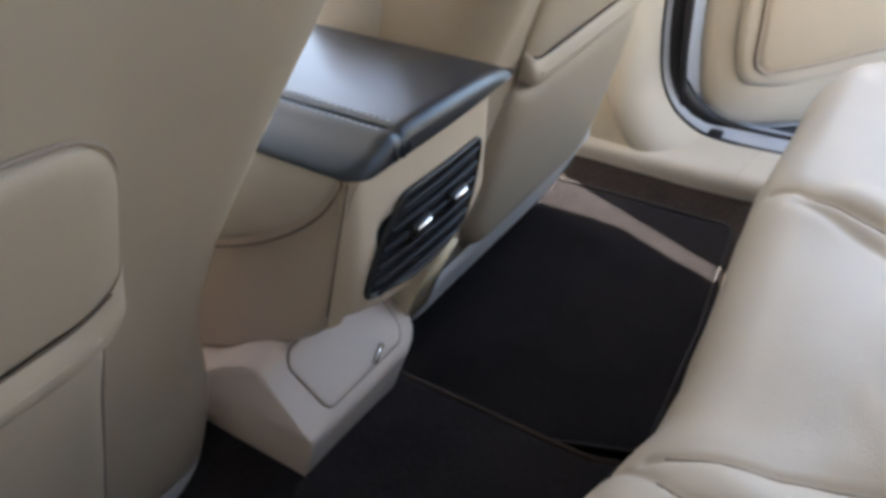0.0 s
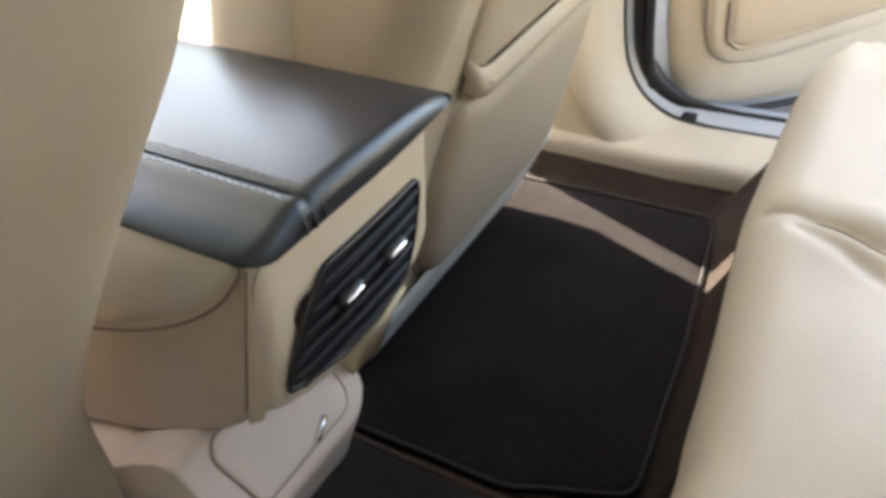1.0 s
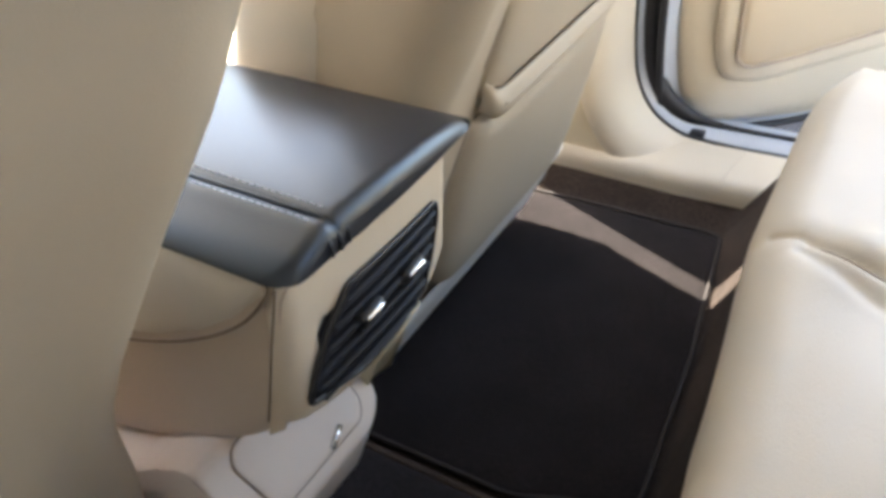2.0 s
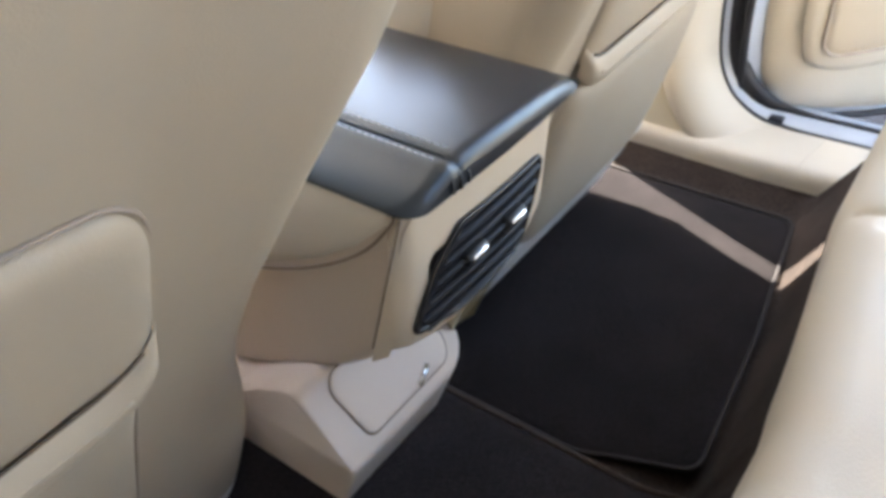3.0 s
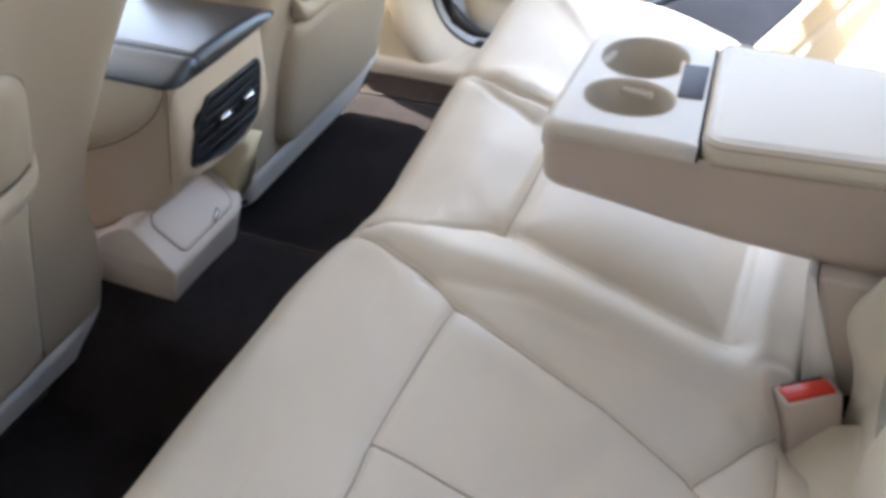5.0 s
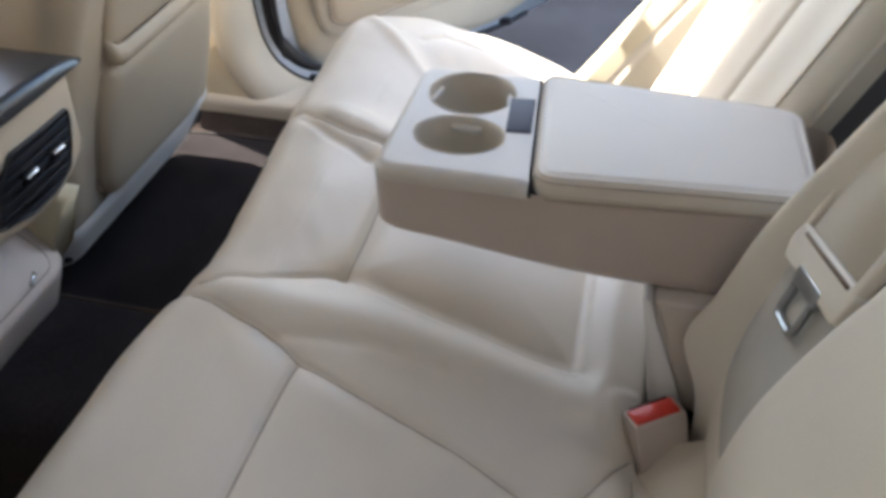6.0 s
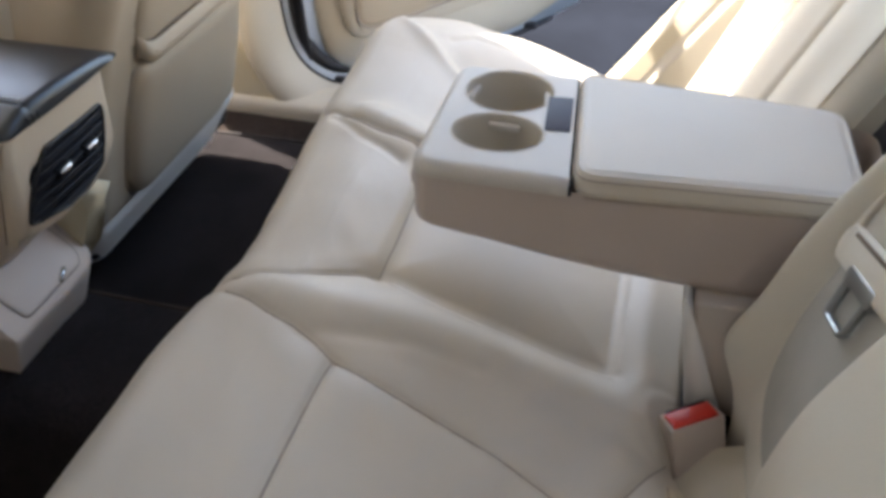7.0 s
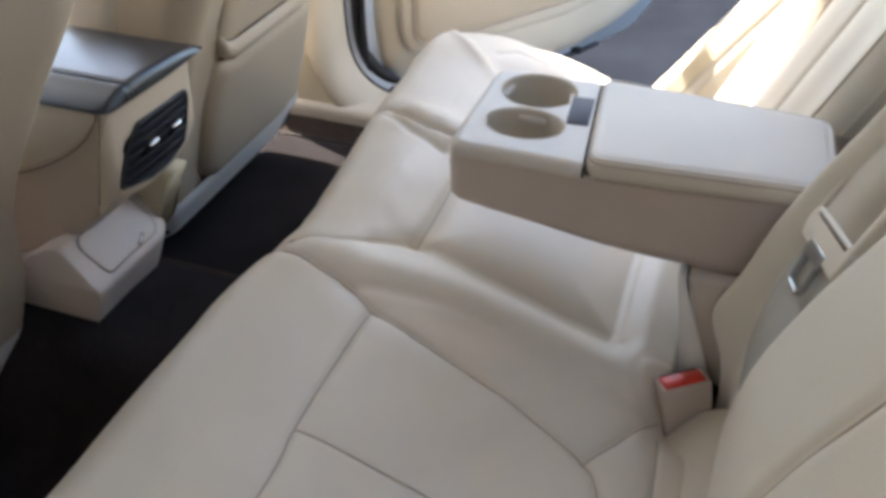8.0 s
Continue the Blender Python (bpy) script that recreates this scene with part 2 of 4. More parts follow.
TUNNEL = [(-0.72, 0.0), (-0.25, 0.0), (-0.17, 0.135), (-0.12, 0.152), (-0.05, 0.154), (0.020, 0.148), (0.036, 0.142), (0.047, 0.124), (0.110, 0.008), (0.13, 0.0), (0.645, 0.0), (0.70, 0.058)]


# Where the carpet starts to rise under the bench: y and x
RISER_FOOT = [(-0.2, 0.09), (0.02, 0.09), (0.10, 0.125), (0.14, 0.137), (0.19, 0.138), (0.28, 0.130), (0.40, 0.119), (0.485, 0.105), (0.567, 0.086), (0.64, 0.070)]


def on_tunnel(y):
    return max(0.0, min(1.0, (0.17 - abs(y + 0.06)) / 0.06))


def floor_point(u, v):
    y = -0.72 + 1.42 * u
    x = -1.5 + 1.75 * v
    z = lerp_at(TUNNEL, y) if y > -0.66 else 0.058 * min(1, (-0.66 - y) / 0.05)
    hump = z
    foot = lerp_at(RISER_FOOT, y)
    if x > foot:
        k = (x - foot) / (0.25 - foot)
        x = foot + (0.215 - foot) * (0.84 * k + 0.16 * k * k)
        z = hump + (0.255 - hump) * k ** (1.15 + 2.6 * on_tunnel(y)) * max(0, min(1, (0.683 - abs(y)) / 0.012))
    z += 0.0025 * noise.noise(Vector((x * 9, y * 9, 0)))
    return (x, y, z)


tagged(part("floor", sheet(floor_point, 240, 140), CARPET), "brown carpet floor with a raised centre tunnel", "carpet", kind="structure")


def sill_profile(side):
    prof = [(0.684, 0.036), (0.686, 0.054), (0.692, 0.066), (0.704, 0.072), (0.735, 0.078), (0.762, 0.079), (0.770, 0.073), (0.772, 0.02)]
    return [(side * y, z) for y, z in prof]


def sill(side):
    pr = curve([(y, z, 0) for y, z in sill_profile(side)], 4)
    return sheet(lambda u, v: (-1.45 + 2.35 * v, pr[round(u * (len(pr) - 1))].x, pr[round(u * (len(pr) - 1))].y + 0.010 * min(1, max(0, (-1.40 + 2.35 * v) / 0.3))), len(pr), 40)


right_sill = tagged(part("sill_trim_right", sill(1), TRIM_PALE), "cream plastic door sill trim beside brown carpet", "sill trim", kind="structure")
tagged(part("sill_trim_left", sill(-1), TRIM), "cream plastic door sill trim", "sill trim", kind="structure")
part("joint", tube([(0.055 + 0.2 * (p.x - 0.70), p.x, p.y + 0.0055) for p in curve([(y, z, 0) for y, z in sill_profile(1)[2:6]], 4)], 0.0007, 5), STITCH, right_sill)

# Edge of the rear door opening, in x and z
OPENING = [(-0.118, 1.02), (-0.110, 0.75), (-0.112, 0.50), (-0.116, 0.30), (-0.115, 0.22), (-0.106, 0.16), (-0.080, 0.114), (-0.038, 0.087), (0.005, 0.081), (0.05, 0.080), (0.12, 0.082),
           (0.30, 0.086), (0.44, 0.095), (0.525, 0.15), (0.595, 0.25), (0.655, 0.34), (0.715, 0.43), (0.77, 0.55), (0.81, 0.72), (0.78, 0.90), (0.70, 1.02)]
EDGE = [(p.x, p.y) for p in curve([(x, z, 0) for x, z in OPENING], 6)]


def along_edge(side, prof, slack=0.0):
    """A strip swept along the door opening. prof: rows of (outward from the opening, y)."""
    n = len(EDGE)

    def fn(u, v):
        i = round(v * (n - 1))
        a, b = Vector(EDGE[max(0, i - 1)]), Vector(EDGE[min(n - 1, i + 1)])
        d = (b - a).normalized()
        out = Vector((d.y, -d.x))
        o, y = prof[round(u * (len(prof) - 1))]
        o += slack * max(0, min(1, (EDGE[i][0] - 0.40) / 0.08))
        return (EDGE[i][0] + out.x * o, side * y, EDGE[i][1] + out.y * o)
    return sheet(fn, len(prof), n)


def pillar(side):
    """B pillar trim: a curved board whose rear edge follows the opening."""
    rear = []
    for a, b in zip(EDGE, EDGE[2:]):
        d = (Vector(b) - Vector(a)).normalized()
        x, z = (a[0] + b[0]) / 2 + d.y * 0.052, (a[1] + b[1]) / 2 - d.x * 0.052
        if z > 0.05 and x < 0.0:
            rear.append((x, z))
    poly = [(-0.25, 1.02)] + rear + [(rear[-1][0], 0.045), (-0.315, 0.045), (-0.312, 0.25), (-0.25, 0.60)]

    def place(a, b, d):
        lean = 0.10 * max(0.0, b - 0.55) ** 1.3
        return (a, side * (0.700 + d - lean), b)
    return slab(poly, place, 0.06, 0.012, 3)


tagged(part("pillar_trim_right", pillar(1), TRIM), "cream plastic pillar trim between the doors", "pillar trim", kind="structure")
tagged(part("pillar_trim_left", pillar(-1), TRIM), "cream plastic pillar trim between the doors", "pillar trim", kind="structure")
lip = [(0.070, 0.714), (0.062, 0.7010), (0.054, 0.6965), (0.044, 0.6970), (0.030, 0.705), (0.013, 0.726), (0.002, 0.755), (0.0, 0.770)]
for side, nm in ((1, "right"), (-1, "left")):
    tagged(part("opening_trim_" + nm, along_edge(side, [(o, y) for o, y in lip]), TRIM_PALE), "pale cream curved lip round the door opening", "door trim", kind="structure")
    tagged(part("door_jamb_" + nm, along_edge(side, [(0.012, 0.768), (-0.004, 0.785), (-0.012, 0.80), (0.004, 0.83), (0.012, 0.87), (0.06, 0.90), (0.10, 0.90)], 0.045), PAINT),
           "silver-blue painted door jamb", "door jamb", kind="structure")
    lip_line, gasket_line, gasket_r = [], [], []
    for i in range(1, len(EDGE) - 1):
        x, z = EDGE[i]
        if x > 0.36:
            break
        d = (Vector(EDGE[i + 1]) - Vector(EDGE[i - 1])).normalized()
        lip_line.append((x - d.y * 0.001, side * 0.7725, z + d.x * 0.001))
        gasket_line.append((x - d.y * 0.014, side * 0.803, z + d.x * 0.014))
        gasket_r.append(lerp_at([(-0.09, 0.0150), (-0.06, 0.0140), (-0.03, 0.0110), (0.0, 0.0065), (0.05, 0.0035), (0.4, 0.003)], x))
    seal = tagged(part("door_seal_" + nm, tube(lip_line, 0.0032, 8), RUBBER), "thin black rubber seal along the door opening", "weather seal", kind="structure")
    tagged(part("door_gasket_" + nm, tube(gasket_line, gasket_r, 10), RUBBER), "thick black rubber gasket round the door opening", "weather seal", kind="structure")
    part("seal_clip", rbox((-0.012, side * 0.784, 0.084), (0.022, 0.016, 0.010), 0.002), RUBBER, seal)


def wall_with_window(side, x0, x1, z0, z1):
    """A closed lower door wall."""
    return slab([(x0, z0), (x1, z0), (x1, z1), (x0, z1)], lambda a, b, d: (a, side * (0.74 + d), b), 0.08, 0.01)


for side, nm in ((-1, "left"), (1, "right")):
    if side < 0:
        tagged(part("front_door_" + nm, wall_with_window(side, -1.45, -0.40, 0.02, 0.60), TRIM), "cream front door lining", "front door", kind="structure")
    tagged(part("quarter_wall_" + nm, slab([(0.42, 0.02), (0.55, 0.2), (0.70, 0.42), (0.80, 0.60), (1.35, 0.62), (1.35, 0.02)], lambda a, b, d: (a, side * (0.72 + d), b), 0.08, 0.01), TRIM),
           "cream quarter panel behind the rear door", "quarter panel", kind="structure")
    tagged(part("outer_sill_" + nm, sheet(lambda u, v: (-1.4 + 2.2 * v, side * (0.775 + 0.14 * u), 0.072 - 0.03 * u - 0.25 * max(0, u - 0.75)), 12, 24), PAINT), "silver-blue painted outer sill", "outer sill", kind="structure")


ARCH_X = [(0.15, 0.525), (0.25, 0.595), (0.34, 0.655), (0.43, 0.715), (0.55, 0.77), (0.72, 0.81), (0.9, 0.80)]


def quarter_trim(side):
    """The hollow trim between the backrest's outer bolster and the lip of the door opening."""
    def fn(u, v):
        z = 0.16 + 0.76 * v
        e = lerp_at(ARCH_X, z)
        row = curve([(e + 0.040, 0.697, 0), (e + 0.15, 0.668, 0), (e + 0.27, 0.628, 0), (e + 0.29, 0.42, 0)], 6)
        p = row[round(u * (len(row) - 1))]
        return (p.x, side * p.y, z)
    return sheet(fn, 19, 30)


for side, nm in ((-1, "left"), (1, "right")):
    tagged(part("quarter_trim_" + nm, quarter_trim(side), TRIM_PALE), "hollow cream trim beside the rear backrest", "quarter trim", kind="structure")


def roof_point(u, v):
    x = -0.92 + 1.71 * v
    y = -0.58 + 1.16 * u
    return (x, y, 1.19 - 0.10 * (abs(y) / 0.58) ** 3 - 0.10 * max(0, abs(x + 0.05) - 0.45))


tagged(part("ceiling", sheet(roof_point, 24, 24), HEADLINER), "pale headliner of the car roof", "headliner", kind="structure")
tagged(part("roof_skin", sheet(lambda u, v: Vector(roof_point(u, v)) + Vector((0, (u - 0.5) * 0.06, 0.035)), 24, 24), PAINT), "silver-blue painted roof", "roof", kind="structure")
tagged(part("dashboard", rbox((-1.42, 0, 0.42), (0.4, 1.46, 0.5), 0.08, 4), BLACK_PLASTIC), "dark dashboard", "dashboard", kind="structure")
tagged(part("parcel_shelf", rbox((1.15, 0, 0.60), (0.5, 1.4, 0.04), 0.015, 2), HEADLINER), "pale parcel shelf under the rear window", "parcel shelf", kind="structure")
tagged(part("boot_wall", rbox((1.38, 0, 0.25), (0.04, 1.4, 0.75), 0.01, 1), DARK_CAVITY), "dark boot wall", "boot wall", kind="structure")


# ---- floor mats ----
def mat_sheet(poly, name, label, thick=0.0030):
    """A pile mat with a raised sewn rim."""
    mt = thing(name, label, "floor mat", (sum(p[0] for p in poly) / len(poly), sum(p[1] for p in poly) / len(poly), 0.0), group="floor mats")

    def lie(a, b, off):
        return (a, b, max(0.003, 0.006 + off + 0.002 * noise.noise(Vector((a * 7, b * 7, 2)))) + lerp_at(TUNNEL, b) * (b < 0) + 0.012 * max(0, a - 0.05) / 0.1)
    body = part("mat_body", pad(poly, lie, 0.006, 0.004, 14, 8, 0.03), MAT)
    rim = [lie(a, b, 0.004) for a, b in refine(poly, 0.02)]
    own(mt, body, part("edge_binding", tube(rim + rim[:1], thick, 6, False), MAT_RIM, None, "dark sewn edge binding"))
    return mt


MAT_RIM = material("mat_binding", (0.036, 0.030, 0.029), 0.7, vary=0.1, vscale=30, grain=0.6, gscale=600, spec=0.3)


def rounded(poly, r, n=5):
    out = []
    m = len(poly)
    for i in range(m):
        p, a, b = Vector(poly[i]), Vector(poly[i - 1]), Vector(poly[(i + 1) % m])
        rr = min(r, (a - p).length * 0.45, (b - p).length * 0.45)
        s, e = p + (a - p).normalized() * rr, p + (b - p).normalized() * rr
        for k in range(n + 1):
            t = k / n
            q = s * (1 - t) ** 2 + p * 2 * t * (1 - t) + e * t * t
            out.append((q.x, q.y))
    return out


mat_sheet(rounded([(-0.42, 0.64), (0.075, 0.655), (0.098, 0.495), (0.114, 0.398), (0.125, 0.28), (0.132, 0.21), (0.134, 0.186), (0.126, 0.171), (0.05, 0.150), (0.015, 0.133), (-0.42, 0.128)], 0.03), "floor_mat", "dark brown pile floor mat with sewn rim lying on carpet")


def tunnel_mat():
    """The dark mat of the left foot well, which runs up over the tunnel to a bound edge."""
    mt = thing("floor_mat", "black pile floor mat running up over the tunnel", "floor mat", (-0.15, -0.30, 0.0), group="floor mats")
    front = [(-0.645, 0.070), (-0.52, 0.098), (-0.34, 0.120), (-0.14, 0.124), (-0.05, 0.150), (0.036, 0.165)]

    def lie(a, b, off):
        return (a, b, lerp_at(TUNNEL, b) + 0.0065 + off + 0.0015 * noise.noise(Vector((a * 7, b * 7, 2))) + (0.9 - 0.5 * on_tunnel(b)) * max(0.0, a - 0.088 - 0.045 * on_tunnel(b)))

    def top(u, v):
        b = -0.645 + 0.679 * u
        return lie(-0.42 + (lerp_at(front, b) + 0.42) * v, b, 0.0)
    body = part("mat_body", sheet(top, 120, 40), DARK_MAT)
    rim = [lie(lerp_at(front, b) - 0.001, b, 0.0) for b in np.linspace(-0.645, 0.034, 60)]
    own(mt, body, part("front_binding", tube(rim, 0.0035, 6), MAT_RIM, None, "dark sewn edge binding"))
    edge = [lie(x, 0.034 + 0.001 * math.sin(x * 23) + 0.35 * max(0.0, x - 0.12) ** 1.2, 0.0005) for x in np.linspace(-0.42, 0.163, 46)]
    own(mt, part("tunnel_binding", tube(edge, 0.0034, 8), BINDING, None, "brown bound edge along the tunnel"))
    return mt


DARK_MAT = carpet_material("black_mat_pile", (0.0265, 0.0213, 0.0218), (0.0175, 0.0141, 0.0145), 320, 0.7)
tunnel_mat()


# ---- front seats ----


def front_seat(side, drop):
    """A front seat seen from behind: shell, map pocket, skirt, cushion, headrest. drop: how much lower the pocket lies."""
    yc, hw, r, deep = side * 0.370, 0.252, 0.045, 0.15 if side < 0 else 0.125

    def seat_x(z):
        return -0.043 + 0.40 * (z - 0.463) if side < 0 else -0.052 + 0.33 * (z - 0.41)
    st = thing("front_seat", "cream leather front seat with a map pocket on its back", "car seat", (-0.4, yc, 0.0), group="front seats")
    flat = hw - r
    arc = math.pi / 2 * r
    total = 2 * (deep - r) + 2 * arc + 2 * flat

    def section(s):
        s *= total
        for sg in (-1, 1):
            if (s < total / 2) == (sg < 0):
                q = s if sg < 0 else total - s
                if q < deep - r:
                    return -deep + q, sg * hw
                if q < deep - r + arc:
                    a = (q - deep + r) / r
                    return -r + r * math.sin(a), sg * (flat + r * math.cos(a))
                return 0.0, sg * (flat - (q - deep + r - arc))

    def shell(u, v):
        dx, dy = section(u)
        z0 = 0.115 + (0.55 * max(0.0, dy - 0.15) if side > 0 else 0.0)
        z = z0 + (0.945 - z0) * v
        wide = lerp_at([(0.1, 0.945), (0.15, 0.955), (0.22, 0.975), (0.42, 0.965), (0.6, 0.98), (0.75, 0.95), (0.95, 0.8)], z)
        wide *= lerp_at([(0.13, 1.0), (0.24, 0.95), (0.52, 0.95), (0.66, 1.0)], z) if dy * side > 0 else (lerp_at([(0.58, 1.0), (0.70, 1.11)], z) if side > 0 else lerp_at([(0.15, 1.0), (0.25, 0.985), (0.36, 0.955), (0.45, 0.985), (0.52, 1.03), (0.60, 1.13), (0.66, 1.20)], z))
        x = seat_x(z) + dx - 0.012 * max(0, 1 - (dy / flat) ** 4) * bell(z - 0.35, 0.25) * (dx == 0)
        x += 0.022 * max(0, min(1, (z - 0.44) / 0.16)) * max(0, min(1, (abs(dy) - 0.12) / 0.08)) - 0.014 * bell(z - 0.36, 0.08) * max(0, (abs(dy) - 0.15) / 0.1)
        x -= 0.010 * max(0, 1 - (z - 0.115) / 0.05) ** 2
        x -= 0.06 * max(0, (z - 0.88) / 0.065) ** 2
        return (x, yc + dy * wide, z)
    own(st, part("back_shell", sheet(shell, 72, 60), SEATBACK))

    def on_back(a, b, off):
        a *= 1.30 if a * side > 0 else 1.0
        return (seat_x(b) + off * 0.93 - 0.010 * bell(b - 0.35, 0.25), yc + a, b - off * 0.37)
    zp = 0.463 - drop
    half = [(0.134, zp - 0.004), (0.137, zp + 0.020), (0.136, zp + 0.082), (0.131, zp + 0.102), (0.115, zp + 0.117), (0.060, zp + 0.126)]
    top = half + [(-a, b) for a, b in reversed(half)]
    panel = part("upper_panel", pad(rounded(top, 0.02), on_back, 0.010, 0.006, 14, 10), SEATBACK, None, "smooth beige panel above the pocket")
    own(st, panel)

    def mouth(a):
        return zp + 0.013 * max(0.0, (abs(a) - 0.09) / 0.037) ** 2

    def rolled(u, v):
        """The pocket's rolled rim, bowed up at both ends."""
        a = -0.137 + 0.274 * u
        z = mouth(a) - 0.032 * v
        fade = math.sqrt(max(0.0, 1 - (abs(a) / 0.1372) ** 14))
        return on_back(a * (1 - 0.02 * v), z, 0.003 + fade * (0.004 + 0.013 * math.sin(math.pi * min(1, 0.03 + 0.85 * v)) ** 0.6))
    own(st, part("pocket_rim", sheet(rolled, 48, 12), SEATBACK, None, "rolled beige pocket rim"))
    low = [(0.126, zp - 0.028), (0.121, zp - 0.075), (0.119, zp - 0.16), (0.112, max(0.16, zp - 0.30)), (0.09, 0.148)] if side < 0 else [(0.130, zp - 0.028), (0.140, zp - 0.06), (0.150, zp - 0.12), (0.146, 0.19), (0.12, 0.150)]
    low = low + [(-a, b) for a, b in reversed(low)]
    pocket = part("pocket", pad(rounded(low, 0.02), on_back, 0.012 if side < 0 else 0.019, 0.004 if side < 0 else 0.008, 12, 10), SEATBACK, None, "beige vinyl map pocket")
    own(st, pocket)
    # Brown tube along the crevice paints the shade of the pocket mouth.
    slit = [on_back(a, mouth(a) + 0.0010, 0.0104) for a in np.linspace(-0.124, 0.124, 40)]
    place_on(pocket, part("pocket_mouth", tube(slit, 0.0010, 6, True), POCKET_SHADE, None, "brown strip standing in for the shade in the pocket mouth"))
    pipe = [on_back(a, mouth(a) - 0.0115, 0.0185) for a in np.linspace(-0.110, 0.110, 30)]
    place_on(pocket, part("piping", tube(pipe, 0.0013, 6, True), SEATBACK))
    ring = refine(rounded(top, 0.02), 0.006)
    place_on(panel, part("panel_seam", tube([on_back(a * 1.012, b + 0.0015, 0.0008) for a, b in ring if b > zp + 0.03], 0.0013, 6), SEAM))
    for sg in (-1, 1):
        place_on(pocket, part("pocket_seam", tube([on_back(sg * lerp_at([(0.14, 0.113), (0.30, 0.120), (0.42, 0.125)] if side < 0 else [(0.15, 0.124), (0.19, 0.1475), (0.29, 0.151), (0.35, 0.141), (0.39, 0.131)], z), z, 0.0012) for z in np.linspace(0.155, zp - 0.035, 16)], 0.0016, 6), SEAM))

    def skirt(u, v):
        dx, dy = section(u)
        z0 = 0.082 + (0.75 * max(0.0, dy - 0.16) if side > 0 else 0.0)
        z = z0 + (0.152 - z0) * v
        return (seat_x(z) + dx + 0.006 - 0.010 * (1 - v) - 0.03 * max(0, v - 0.8), yc + dy * (0.915 + 0.035 * v), z)
    own(st, part("lower_skirt", sheet(skirt, 72, 8), STRIP, None, "pale grey plastic strip at the foot of the seat back"))
    own(st, part("cushion", rbox((-0.50, yc, 0.235), (0.52, 0.47, 0.17), 0.055, 4), LEATHER, None, "cream leather seat cushion"))
    own(st, part("seat_base", rbox((-0.48, yc, 0.085), (0.46, 0.40, 0.15), 0.02, 2), BLACK_PLASTIC, None, "dark seat base"))
    for sg in (-1, 1):
        if side > 0 and sg < 0:
            own(st, part("side_bolster", rbox((seat_x(0.40) - 0.150, yc - 0.207, 0.40), (0.115, 0.09, 0.34), 0.042, 5, (0, 18, 0)), LEATHER))
        else:
            own(st, part("side_bolster", rbox((-0.135, yc + sg * 0.18, 0.54), (0.07, 0.09, 0.55), 0.03, 4, (0, 21.8, 0)), LEATHER))
    for sg in (-1, 1):
        own(st, part("shoulder_bolster", rbox((-0.045, yc + sg * 0.185, 0.78), (0.20, 0.10, 0.38), 0.035, 4, (0, 21.8, 0)), LEATHER))
    own(st, part("backrest_front", rbox((-0.115, yc, 0.54), (0.10, 0.40, 0.72), 0.045, 4, (0, 21.8, 0)), LEATHER))
    # Added block; closes a gap that let sun leak onto the mat.
    if side > 0:
        own(st, part("sun_leak_block", rbox((-0.225, yc, 0.165), (0.13, 0.45, 0.17), 0.02, 2), BLACK_PLASTIC, None, "dark block added under the backrest to stop stray sun"))
    own(st, part("headrest", rbox((0.10, yc, 1.0), (0.10, 0.26, 0.13), 0.045, 4, (0, 10, 0)), LEATHER))
    return st


# Even brown for the painted shade in the pocket mouths.
POCKET_SHADE = material("pocket_crevice_shade", (0.19, 0.148, 0.11), 0.9, vary=0.1, spec=0.1)
front_seat(-1, 0.0)
front_seat(1, 0.055)


